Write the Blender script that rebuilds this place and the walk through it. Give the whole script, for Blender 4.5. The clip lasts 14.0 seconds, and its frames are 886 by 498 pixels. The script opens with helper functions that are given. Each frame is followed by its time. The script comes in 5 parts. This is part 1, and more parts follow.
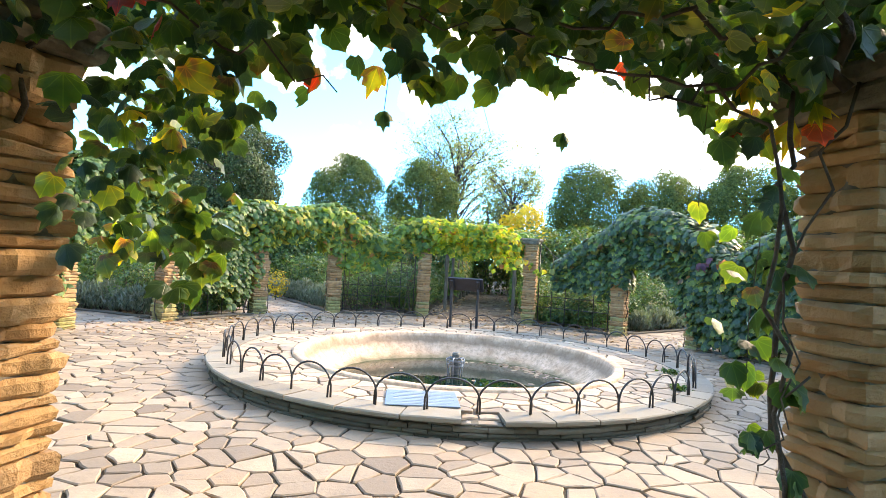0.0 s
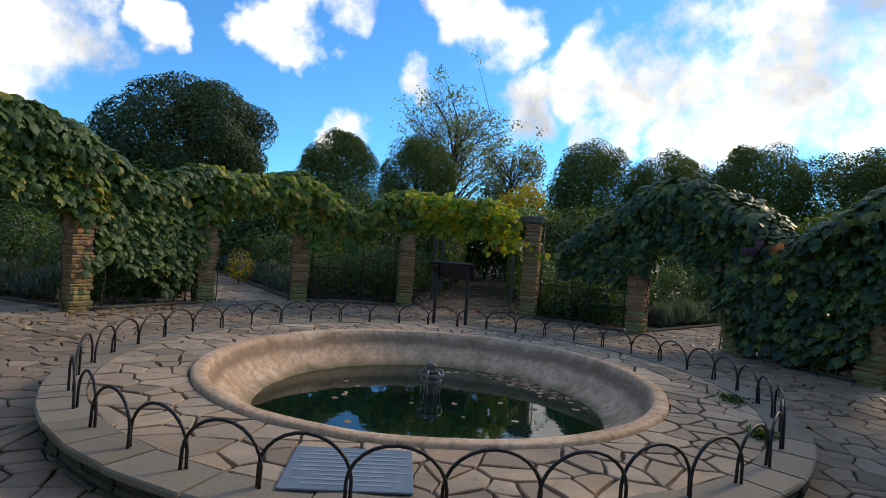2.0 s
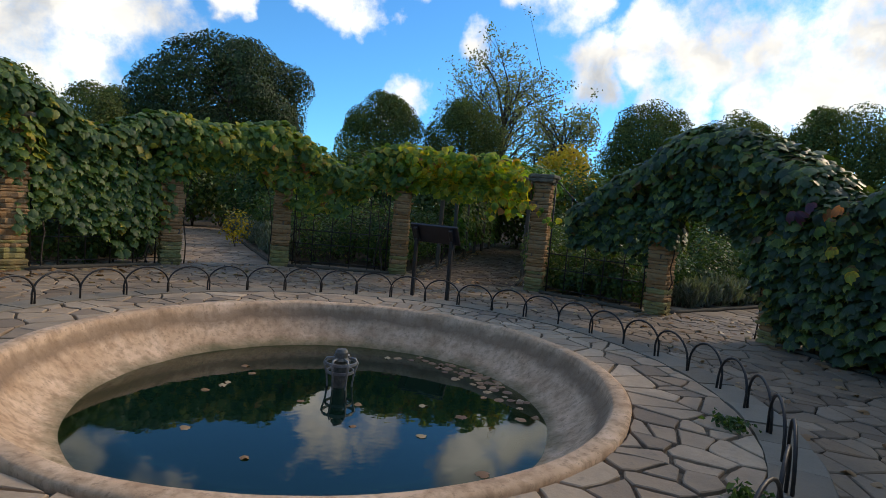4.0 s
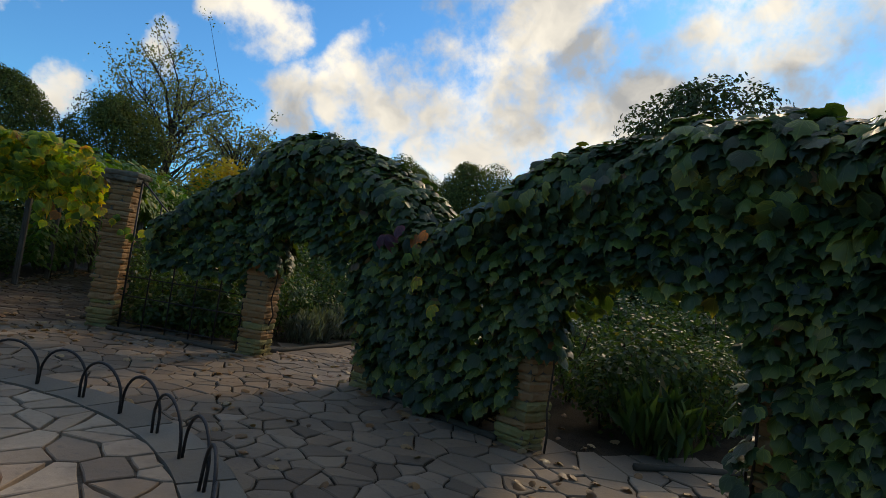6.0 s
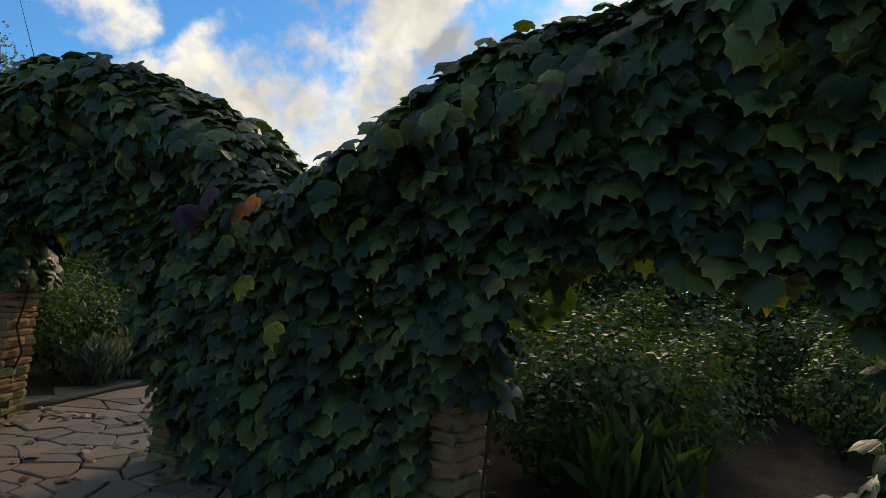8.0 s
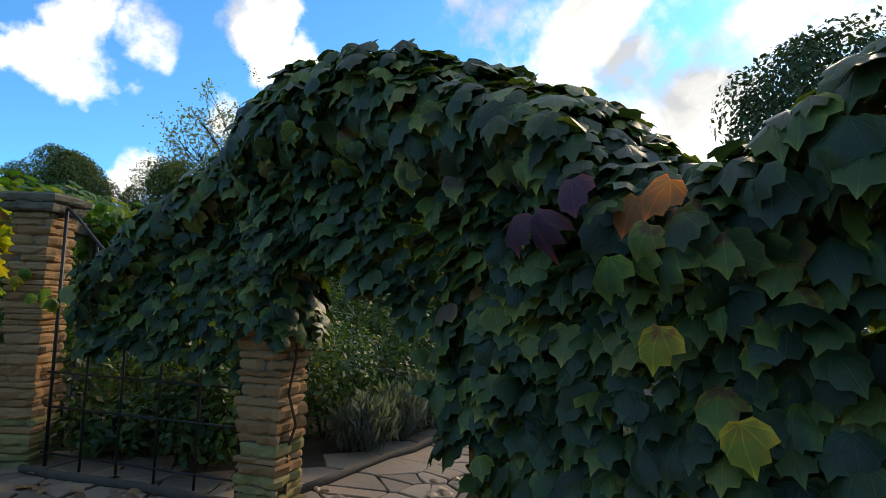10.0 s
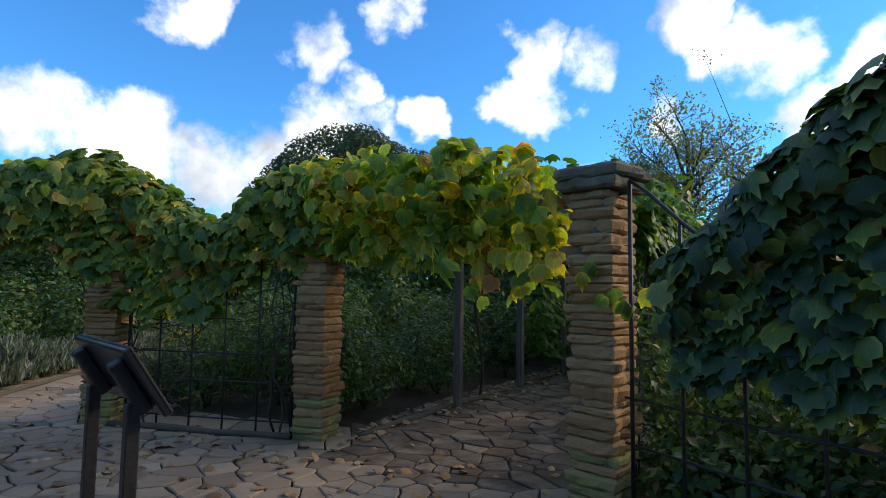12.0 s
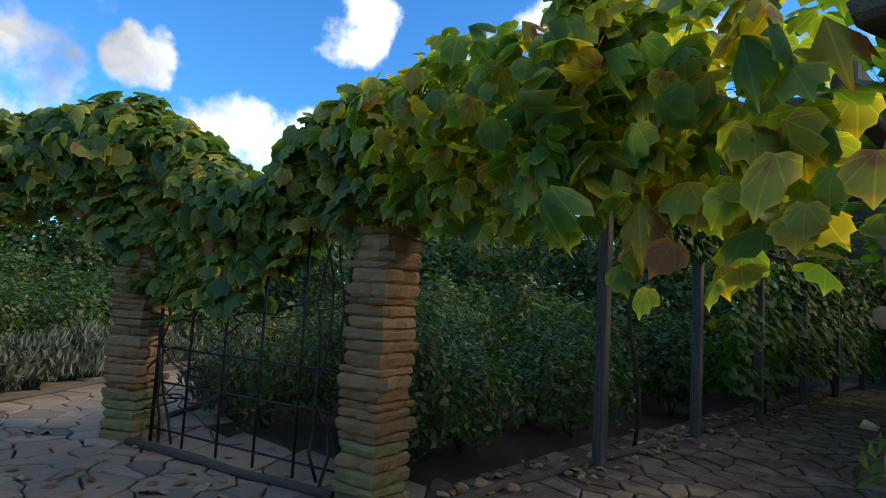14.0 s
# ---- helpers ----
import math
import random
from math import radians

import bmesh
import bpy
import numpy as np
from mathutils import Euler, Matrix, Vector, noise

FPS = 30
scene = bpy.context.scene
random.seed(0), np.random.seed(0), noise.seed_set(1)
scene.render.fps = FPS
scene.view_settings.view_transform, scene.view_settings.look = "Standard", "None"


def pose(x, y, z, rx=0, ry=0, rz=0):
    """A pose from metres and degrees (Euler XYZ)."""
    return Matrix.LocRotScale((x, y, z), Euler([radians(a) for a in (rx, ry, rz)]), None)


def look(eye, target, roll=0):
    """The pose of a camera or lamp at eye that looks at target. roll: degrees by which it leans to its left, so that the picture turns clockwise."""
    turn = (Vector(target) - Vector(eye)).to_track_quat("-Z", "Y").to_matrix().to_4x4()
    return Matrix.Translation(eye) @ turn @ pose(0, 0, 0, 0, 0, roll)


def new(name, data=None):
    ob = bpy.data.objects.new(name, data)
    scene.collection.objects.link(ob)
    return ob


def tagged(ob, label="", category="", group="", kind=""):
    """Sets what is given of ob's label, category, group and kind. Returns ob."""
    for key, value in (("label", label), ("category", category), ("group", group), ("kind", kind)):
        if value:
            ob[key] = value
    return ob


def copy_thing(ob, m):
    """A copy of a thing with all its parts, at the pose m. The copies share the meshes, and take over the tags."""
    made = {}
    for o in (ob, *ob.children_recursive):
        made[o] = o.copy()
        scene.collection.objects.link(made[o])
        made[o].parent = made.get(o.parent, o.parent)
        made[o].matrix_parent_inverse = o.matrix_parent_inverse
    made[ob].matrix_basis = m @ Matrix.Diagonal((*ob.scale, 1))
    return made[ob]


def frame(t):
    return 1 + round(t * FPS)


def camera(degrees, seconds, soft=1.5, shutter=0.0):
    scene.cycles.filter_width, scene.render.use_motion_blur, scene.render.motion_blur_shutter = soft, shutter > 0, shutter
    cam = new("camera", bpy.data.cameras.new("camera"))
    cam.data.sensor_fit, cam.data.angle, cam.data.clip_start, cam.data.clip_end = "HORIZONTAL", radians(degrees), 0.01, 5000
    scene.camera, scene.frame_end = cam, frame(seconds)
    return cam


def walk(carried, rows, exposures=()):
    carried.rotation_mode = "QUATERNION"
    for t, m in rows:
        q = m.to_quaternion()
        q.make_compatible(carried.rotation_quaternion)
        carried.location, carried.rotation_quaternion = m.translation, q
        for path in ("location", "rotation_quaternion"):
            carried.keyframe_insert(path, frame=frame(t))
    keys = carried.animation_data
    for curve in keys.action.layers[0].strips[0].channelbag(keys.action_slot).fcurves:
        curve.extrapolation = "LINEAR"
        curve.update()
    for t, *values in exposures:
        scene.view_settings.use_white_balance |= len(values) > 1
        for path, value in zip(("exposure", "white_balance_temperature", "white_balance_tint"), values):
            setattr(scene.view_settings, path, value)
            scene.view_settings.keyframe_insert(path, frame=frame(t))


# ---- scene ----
# ---- camera ----
cam = camera(77.0, 14.0, soft=0.7)
ROWS = [
    (0, -0.024, -0.051, 1.609, 0.21, 1.35, -3.35),
    (0.5, -0.014, 0.631, 1.610, 0.08, 1.11, -3.35),
    (1, -0.007, 1.257, 1.608, 0.13, 0.64, -3.36),
    (1.5, 0.108, 1.838, 1.590, -0.17, 0.05, -3.79),
    (2, 0.278, 2.385, 1.563, 0.05, -0.32, -4.04),
    (2.2, 0.354, 2.582, 1.552, 0.49, -0.63, -4.37),
    (4.3, 1.793, 4.294, 1.519, 6.72, -4.25, -5.43),
    (4.5, 1.917, 4.463, 1.506, 6.47, -4.06, -6.32),
    (5, 2.311, 4.862, 1.491, -1.82, -1.89, -7.78),
    (5.5, 2.827, 5.265, 1.516, -13.30, 0.67, -8.46),
    (6, 3.278, 5.749, 1.549, -25.63, 2.65, -8.38),
    (6.5, 3.688, 6.298, 1.525, -31.04, 2.60, -7.07),
    (7, 4.011, 6.839, 1.524, -36.62, 3.28, -5.71),
    (7.2, 4.123, 7.037, 1.525, -38.62, 3.47, -5.18),
    (9.3, 4.642, 9.073, 1.572, -31.69, 5.08, -2.64),
    (9.5, 4.580, 9.267, 1.581, -27.89, 5.38, -2.41),
    (10, 4.355, 9.741, 1.552, -18.27, 5.27, -1.55),
    (10.5, 4.132, 10.230, 1.544, -9.50, 5.16, -1.80),
    (11, 3.853, 10.682, 1.563, 0.35, 4.95, -1.57),
    (11.5, 3.506, 11.195, 1.508, 13.68, 4.69, -1.36),
    (12, 3.166, 11.660, 1.512, 26.05, 4.48, -0.77),
    (12.5, 2.937, 12.180, 1.516, 26.01, 4.28, -0.65),
    (13, 2.799, 12.804, 1.515, 26.09, 4.35, -0.70),
    (13.5, 2.547, 13.317, 1.527, 31.27, 4.31, -1.35),
    (14, 2.294, 13.740, 1.399, 41.18, 4.93, -3.25),
]
STOPS = [(0.0, 2.4, 8500), (0.3, 2.3, 8500), (0.6, 1.7, 8500), (1.0, 0.88, 8300), (1.5, 0.06, 7800), (2.0, -0.05, 7800), (4.5, -0.12, 8200), (5.5, -0.3, 8700), (6.5, -0.75, 8700), (7.2, -0.95, 8700), (9.3, 0.3, 8700), (10.0, 0.2, 8300), (11.0, 0.2, 7700), (12.5, 0.12, 7100), (14.0, 0.2, 7100)]
EXPOSURES = [(t, s, warm, 10) for t, s, warm in STOPS]
walk(cam, [(t, pose(x, y, z, 90 + pitch, roll, yaw)) for t, x, y, z, yaw, pitch, roll in ROWS], EXPOSURES)

# ---- plan ----
CX, CY = 0.24, 8.62          # middle of the pool
R_RIM, R_HOOP, R_KERB = 2.45, 3.36, 3.60
Z_KERB, Z_WATER = 0.2, -0.20
rng = np.random.default_rng(7)


def ring(deg, r):
    """A plan point round the pool; degrees clockwise from straight ahead."""
    a = radians(deg)
    return CX + r * math.sin(a), CY + r * math.cos(a)


# pillars in order round the square, from the left of the entrance, clockwise
PILLARS = [("L0", -1.73, 2.02), ("L1", *ring(-144, 7.0)), ("L2", *ring(-128, 7.0)), ("L3", *ring(-111, 7.0)), ("L4", *ring(-95, 7.1)),
           ("Z", -6.95, 10.05), ("A", -6.05, 12.05), ("B", -4.82, 14.37), ("C", -3.15, 15.80), ("D", -0.62, 16.42), ("E", 2.42, 15.80),
           ("F", 4.50, 14.28), ("G", 5.72, 12.55), ("H", 6.60, 10.38), ("I", 7.30, 8.15), ("J", *ring(107, 7.0)), ("K", *ring(122, 7.0)),
           ("M", *ring(139, 6.9)), ("N", *ring(154, 6.9)), ("R0", 1.60, 2.10)]
PIL = {n: (x, y) for n, x, y in PILLARS}

# ---- world and sun ----
SUN_AZ, SUN_EL = 53.0, 30.0   # degrees clockwise from straight ahead, and up
world = bpy.data.worlds.new("sky")
scene.world = world
world.use_nodes = True
wt = world.node_tree
wt.nodes.clear()


def wmath(op, a, b=None, c=None, clamp=False):
    n = wt.nodes.new("ShaderNodeMath")
    n.operation, n.use_clamp = op, clamp
    for i, v in enumerate((a, b, c)):
        if v is None:
            continue
        if isinstance(v, (int, float)):
            n.inputs[i].default_value = v
        else:
            wt.links.new(v, n.inputs[i])
    return n.outputs[0]


sky = wt.nodes.new("ShaderNodeTexSky")
sky.sky_type, sky.sun_disc = "NISHITA", False
sky.sun_elevation, sky.sun_rotation = radians(SUN_EL), radians(SUN_AZ)
sky.air_density, sky.dust_density, sky.ozone_density = 1.0, 0.2, 3.0
co = wt.nodes.new("ShaderNodeTexCoord")
warp = wt.nodes.new("ShaderNodeTexNoise")
warp.inputs["Scale"].default_value, warp.inputs["Detail"].default_value = 11.0, 8.0
wt.links.new(co.outputs["Generated"], warp.inputs["Vector"])
wsub = wt.nodes.new("ShaderNodeVectorMath")
wsub.operation = "SUBTRACT"
wsub.inputs[1].default_value = (0.5, 0.5, 0.5)
wt.links.new(warp.outputs["Color"], wsub.inputs[0])
wmul = wt.nodes.new("ShaderNodeVectorMath")
wmul.operation = "MULTIPLY_ADD"
wmul.inputs[1].default_value = (0.17, 0.17, 0.10)
wt.links.new(wsub.outputs[0], wmul.inputs[0])
wt.links.new(co.outputs["Generated"], wmul.inputs[2])
wnorm = wt.nodes.new("ShaderNodeVectorMath")
wnorm.operation = "NORMALIZE"
wt.links.new(wmul.outputs[0], wnorm.inputs[0])
# the cumulus banks that stand over the garden: direction, height, half width in degrees
CLOUDS = [(-38.7, 14.5, 6), (-44, 11, 6), (-18.8, 19.3, 3), (-14.5, 18.8, 2.6), (-16.2, 22.6, 3.4), (-3.9, 17.0, 2.1), (-27.8, 17.3, 2.4), (-10.7, 22.8, 3),
          (3.6, 20.9, 4), (7.5, 14.3, 3.6), (16.6, 17.7, 6), (27.5, 20.8, 8), (24.8, 14.2, 6), (35.2, 14.7, 7), (15.7, 11, 3.2), (-10.7, 10.4, 2.6), (-2.1, 26.3, 3.4),
          (-62.5, 14.3, 4.6), (-56, 13.2, 4.6), (-49, 11.5, 4), (-39.3, 23.5, 3.2), (-35.7, 20.2, 2.4), (-52.1, 25.5, 3.6), (-31.4, 28, 3.4), (-80, 15.3, 5),
          (-71, 19, 2.6), (45, 18, 12), (63, 24, 16), (30, 32, 9), (85, 20, 12)]
total = None
for az, el, half in CLOUDS:
    a, e = radians(az), radians(el)
    dot = wt.nodes.new("ShaderNodeVectorMath")
    dot.operation = "DOT_PRODUCT"
    dot.inputs[1].default_value = (math.sin(a) * math.cos(e), math.cos(a) * math.cos(e), math.sin(e))
    wt.links.new(wnorm.outputs[0], dot.inputs[0])
    mr = wt.nodes.new("ShaderNodeMapRange")
    mr.interpolation_type = "SMOOTHSTEP"
    mr.inputs["From Min"].default_value, mr.inputs["From Max"].default_value = math.cos(radians(half * 1.5)), math.cos(radians(half * 0.35))
    wt.links.new(dot.outputs["Value"], mr.inputs["Value"])
    total = mr.outputs[0] if total is None else wmath("MAXIMUM", total, mr.outputs[0])
puff = wt.nodes.new("ShaderNodeTexNoise")
puff.inputs["Scale"].default_value, puff.inputs["Detail"].default_value, puff.inputs["Roughness"].default_value = 7.0, 9.0, 0.6
wt.links.new(co.outputs["Generated"], puff.inputs["Vector"])
sep = wt.nodes.new("ShaderNodeSeparateXYZ")
wt.links.new(co.outputs["Generated"], sep.inputs[0])
# unseen broken cloud, added overhead and behind to whiten the ambient light
high = wt.nodes.new("ShaderNodeMapRange")
high.inputs["From Min"].default_value, high.inputs["From Max"].default_value = 0.5, 0.75
high.inputs["To Max"].default_value = 0.75
wt.links.new(sep.outputs["Z"], high.inputs["Value"])
behind = wt.nodes.new("ShaderNodeMapRange")
behind.inputs["From Min"].default_value, behind.inputs["From Max"].default_value = 0.2, -0.3
behind.inputs["To Max"].default_value = 0.55
wt.links.new(sep.outputs["Y"], behind.inputs["Value"])
base = wmath("MAXIMUM", total, wmath("MAXIMUM", high.outputs[0], behind.outputs[0]))
dens = wmath("ADD", base, wmath("MULTIPLY", wmath("SUBTRACT", puff.outputs["Fac"], 0.5), 3.4))
mask = wt.nodes.new("ShaderNodeMapRange")
mask.interpolation_type = "SMOOTHSTEP"
mask.inputs["From Min"].default_value, mask.inputs["From Max"].default_value = 0.42, 1.25
wt.links.new(dens, mask.inputs["Value"])
shade = wt.nodes.new("ShaderNodeTexNoise")
shade.inputs["Scale"].default_value, shade.inputs["Detail"].default_value = 4.5, 5.0
shade.noise_dimensions = "4D"
shade.inputs["W"].default_value = 3.3
wt.links.new(wnorm.outputs[0], shade.inputs["Vector"])
sramp = wt.nodes.new("ShaderNodeValToRGB")
sramp.color_ramp.elements[0].position, sramp.color_ramp.elements[0].color = 0.38, (5.4, 6.3, 7.9, 1)
sramp.color_ramp.elements[1].position, sramp.color_ramp.elements[1].color = 0.57, (14.0, 14.8, 15.7, 1)
wt.links.new(shade.outputs["Fac"], sramp.inputs[0])
# cloud overhead and away from the sun is dimmed, to weaken its fill light
away = wt.nodes.new("ShaderNodeMapRange")
away.interpolation_type = "SMOOTHSTEP"
away.inputs["From Min"].default_value, away.inputs["From Max"].default_value = -0.3, -0.8
away.inputs["To Min"].default_value, away.inputs["To Max"].default_value = 1.0, 0.5
sdot = wt.nodes.new("ShaderNodeVectorMath")
sdot.operation = "DOT_PRODUCT"
sdot.inputs[1].default_value = (0.6, 0.8, -0.75)
wt.links.new(co.outputs["Generated"], sdot.inputs[0])
wt.links.new(sdot.outputs["Value"], away.inputs["Value"])
under = wt.nodes.new("ShaderNodeVectorMath")
under.operation = "SCALE"
wt.links.new(sramp.outputs[0], under.inputs[0])
wt.links.new(away.outputs[0], under.inputs["Scale"])
deep = wt.nodes.new("ShaderNodeMix")
deep.data_type, deep.blend_type = "RGBA", "MULTIPLY"
deep.inputs[0].default_value = 1.0
deep.inputs[7].default_value = (0.55, 1.6, 2.55, 1)
wt.links.new(sky.outputs[0], deep.inputs[6])
mixc = wt.nodes.new("ShaderNodeMix")
mixc.data_type = "RGBA"
wt.links.new(mask.outputs[0], mixc.inputs[0])
wt.links.new(deep.outputs[2], mixc.inputs[6])
wt.links.new(under.outputs[0], mixc.inputs[7])
bg = wt.nodes.new("ShaderNodeBackground")
bg.inputs["Strength"].default_value = 0.1
wt.links.new(mixc.outputs[2], bg.inputs["Color"])
wout = wt.nodes.new("ShaderNodeOutputWorld")
wt.links.new(bg.outputs[0], wout.inputs[0])

sun = new("sun", bpy.data.lights.new("sun", "SUN"))
sun.data.energy, sun.data.angle, sun.data.color = 2.0, radians(12), (1.0, 0.86, 0.70)
sa, se = radians(SUN_AZ), radians(SUN_EL)
sun.matrix_world = look((60 * math.sin(sa) * math.cos(se), 60 * math.cos(sa) * math.cos(se), 60 * math.sin(se)), (0, 0, 0))

# ---- materials ----


class Mat:
    """A node material and short ways to build it."""

    def __init__(self, name):
        self.m = bpy.data.materials.new(name)
        self.m.use_nodes = True
        self.t = self.m.node_tree
        self.t.nodes.clear()
        self.out = self.t.nodes.new("ShaderNodeOutputMaterial")
        self.co = self.t.nodes.new("ShaderNodeTexCoord")

    def link(self, a, b):
        self.t.links.new(a, b)

    def put(self, socket, v):
        if isinstance(v, (int, float)):
            socket.default_value = v
        elif isinstance(v, tuple):
            socket.default_value = (*v, 1) if len(v) == 3 and socket.type == "RGBA" else v
        else:
            self.link(v, socket)

    def noise(self, scale, detail=4.0, rough=0.55, coord="Object", stretch=None, w=None):
        n = self.t.nodes.new("ShaderNodeTexNoise")
        n.inputs["Scale"].default_value, n.inputs["Detail"].default_value, n.inputs["Roughness"].default_value = scale, detail, rough
        src = self.co.outputs[coord]
        if w is not None:
            n.noise_dimensions = "4D"
            self.link(w, n.inputs["W"])
        if stretch:
            mp = self.t.nodes.new("ShaderNodeMapping")
            mp.inputs["Scale"].default_value = stretch
            self.link(src, mp.inputs["Vector"])
            src = mp.outputs[0]
        self.link(src, n.inputs["Vector"])
        return n.outputs["Fac"]

    def ramp(self, fac, stops):
        n = self.t.nodes.new("ShaderNodeValToRGB")
        el = n.color_ramp.elements
        while len(el) < len(stops):
            el.new(0.5)
        for e, (p, c) in zip(el, stops):
            e.position, e.color = p, (*c, 1)
        self.link(fac, n.inputs[0])
        return n.outputs[0]

    def mix(self, fac, a, b, blend="MIX"):
        n = self.t.nodes.new("ShaderNodeMix")
        n.data_type, n.blend_type = "RGBA", blend
        self.put(n.inputs[0], fac)
        self.put(n.inputs[6], a)
        self.put(n.inputs[7], b)
        return n.outputs[2]

    def math(self, op, a, b=0.0, clamp=False):
        n = self.t.nodes.new("ShaderNodeMath")
        n.operation, n.use_clamp = op, clamp
        self.put(n.inputs[0], a)
        self.put(n.inputs[1], b)
        return n.outputs[0]

    def random(self):
        return self.t.nodes.new("ShaderNodeObjectInfo").outputs["Random"]

    def island(self):
        return self.t.nodes.new("ShaderNodeNewGeometry").outputs["Random Per Island"]

    def bump(self, height, strength=0.4, distance=0.01):
        n = self.t.nodes.new("ShaderNodeBump")
        n.inputs["Strength"].default_value, n.inputs["Distance"].default_value = strength, distance
        self.link(height, n.inputs["Height"])
        return n.outputs[0]

    def surface(self, color, rough=0.8, normal=None, metal=0.0, spec=0.5):
        b = self.t.nodes.new("ShaderNodeBsdfPrincipled")
        self.put(b.inputs["Base Color"], color)
        self.put(b.inputs["Roughness"], rough)
        b.inputs["Metallic"].default_value = metal
        b.inputs["Specular IOR Level"].default_value = spec
        if normal is not None:
            self.link(normal, b.inputs["Normal"])
        self.link(b.outputs[0], self.out.inputs[0])
        return self.m


def leaf_material(name, stops, rnd="island", gloss=0.32, through_amount=0.35, veins=False):
    """A leaf: colour by chance along the stops, veined by fine noise, light passing through."""
    m = Mat(name)
    r = m.island() if rnd == "island" else m.random()
    if veins:
        patch = m.math("MULTIPLY", m.math("SUBTRACT", m.noise(1.4, 2.0), 0.5), 1.1)
        r = m.math("ADD", m.math("MULTIPLY", r, 0.86), m.math("ADD", patch, 0.06), True)
    col = m.ramp(r, stops)
    blot = m.noise(14.0, 3.0)
    col = m.mix(m.math("MULTIPLY", blot, 0.5), col, m.mix(1.0, col, (0.5, 0.55, 0.7), "MULTIPLY"))
    height = m.noise(60.0, 2.0)
    if veins:
        uv = m.t.nodes.new("ShaderNodeUVMap")
        uv.uv_map = "leaf"
        sp = m.t.nodes.new("ShaderNodeSeparateXYZ")
        m.link(uv.outputs[0], sp.inputs[0])
        u, v = sp.outputs[0], m.math("ADD", sp.outputs[1], 0.36)
        turn = m.math("ARCTAN2", u, v)
        near = m.math("ABSOLUTE", m.math("SUBTRACT", m.math("FRACT", m.math("ADD", m.math("DIVIDE", turn, 0.62), 10.5)), 0.5))
        dist = m.math("MULTIPLY", near, m.math("SQRT", m.math("ADD", m.math("MULTIPLY", u, u), m.math("MULTIPLY", v, v))))
        vein = m.math("SUBTRACT", 1.0, m.math("DIVIDE", dist, 0.035), True)
        col = m.mix(m.math("MULTIPLY", vein, 0.55), col, m.mix(1.0, col, (2.2, 1.9, 1.5), "MULTIPLY"))
        rim = m.math("SUBTRACT", m.math("SQRT", m.math("ADD", m.math("MULTIPLY", u, u), m.math("MULTIPLY", sp.outputs[1], sp.outputs[1]))), 0.34, True)
        col = m.mix(m.math("MULTIPLY", rim, 3.0, True), col, m.mix(1.0, col, (3.2, 2.2, 1.3), "MULTIPLY"))
        height = m.math("SUBTRACT", height, m.math("MULTIPLY", vein, 0.8))
    b = m.t.nodes.new("ShaderNodeBsdfPrincipled")
    m.link(col, b.inputs["Base Color"])
    b.inputs["Roughness"].default_value = gloss + 0.14
    b.inputs["Specular IOR Level"].default_value = 0.42
    m.link(m.bump(height, 0.35, 0.006), b.inputs["Normal"])
    tr = m.t.nodes.new("ShaderNodeBsdfTranslucent")
    m.link(m.mix(1.0, col, (1.5, 1.6, 0.7), "MULTIPLY"), tr.inputs["Color"])
    mx = m.t.nodes.new("ShaderNodeMixShader")
    mx.inputs[0].default_value = through_amount
    m.link(b.outputs[0], mx.inputs[1])
    m.link(tr.outputs[0], mx.inputs[2])
    m.link(mx.outputs[0], m.out.inputs[0])
    return m.m


DARK, GREEN, LIME, YEL, ORA, RED, BROWN = (0.020, 0.052, 0.026), (0.05, 0.11, 0.026), (0.13, 0.2, 0.035), (0.48, 0.36, 0.035), (0.42, 0.17, 0.05), (0.5, 0.035, 0.02), (0.14, 0.07, 0.035)
M_VINE_DARK = leaf_material("vine_leaf_dark", [(0.0, (0.02, 0.05, 0.026)), (0.4, (0.034, 0.076, 0.03)), (0.62, (0.062, 0.12, 0.032)), (0.82, (0.14, 0.2, 0.04)), (0.965, (0.2, 0.21, 0.05)), (1.0, (0.13, 0.08, 0.035))], through_amount=0.2, veins=True)
M_VINE_GREEN = leaf_material("vine_leaf_green", [(0.0, (0.04, 0.09, 0.034)), (0.45, (0.075, 0.145, 0.04)), (0.8, (0.11, 0.19, 0.05)), (0.93, (0.18, 0.24, 0.05)), (1.0, YEL)], veins=True)
M_VINE_HALF = leaf_material("vine_leaf_half_turned", [(0.0, (0.06, 0.13, 0.034)), (0.45, (0.12, 0.21, 0.045)), (0.7, (0.24, 0.31, 0.055)), (0.9, (0.46, 0.4, 0.06)), (1.0, ORA)], through_amount=0.4, veins=True)
M_VINE_MIX = leaf_material("vine_leaf_turning", [(0.0, (0.09, 0.17, 0.03)), (0.3, (0.19, 0.30, 0.045)), (0.6, (0.33, 0.41, 0.06)), (0.8, (0.5, 0.43, 0.06)), (0.94, YEL), (1.0, ORA)], through_amount=0.55, veins=True)
M_VINE_ENTRY = leaf_material("vine_leaf_entry", [(0.0, DARK), (0.45, GREEN), (0.78, (0.10, 0.16, 0.03)), (0.93, (0.17, 0.18, 0.04)), (0.98, (0.2, 0.1, 0.04)), (1.0, RED)], through_amount=0.35, veins=True)
M_LEAF_ONE = leaf_material("vine_leaf_single", [(0.0, (0.02, 0.05, 0.026)), (0.4, (0.034, 0.076, 0.03)), (0.58, (0.062, 0.12, 0.032)), (0.77, (0.13, 0.21, 0.04)), (0.93, (0.22, 0.23, 0.05)), (1.0, (0.2, 0.11, 0.05))], rnd="object", through_amount=0.22, veins=True)
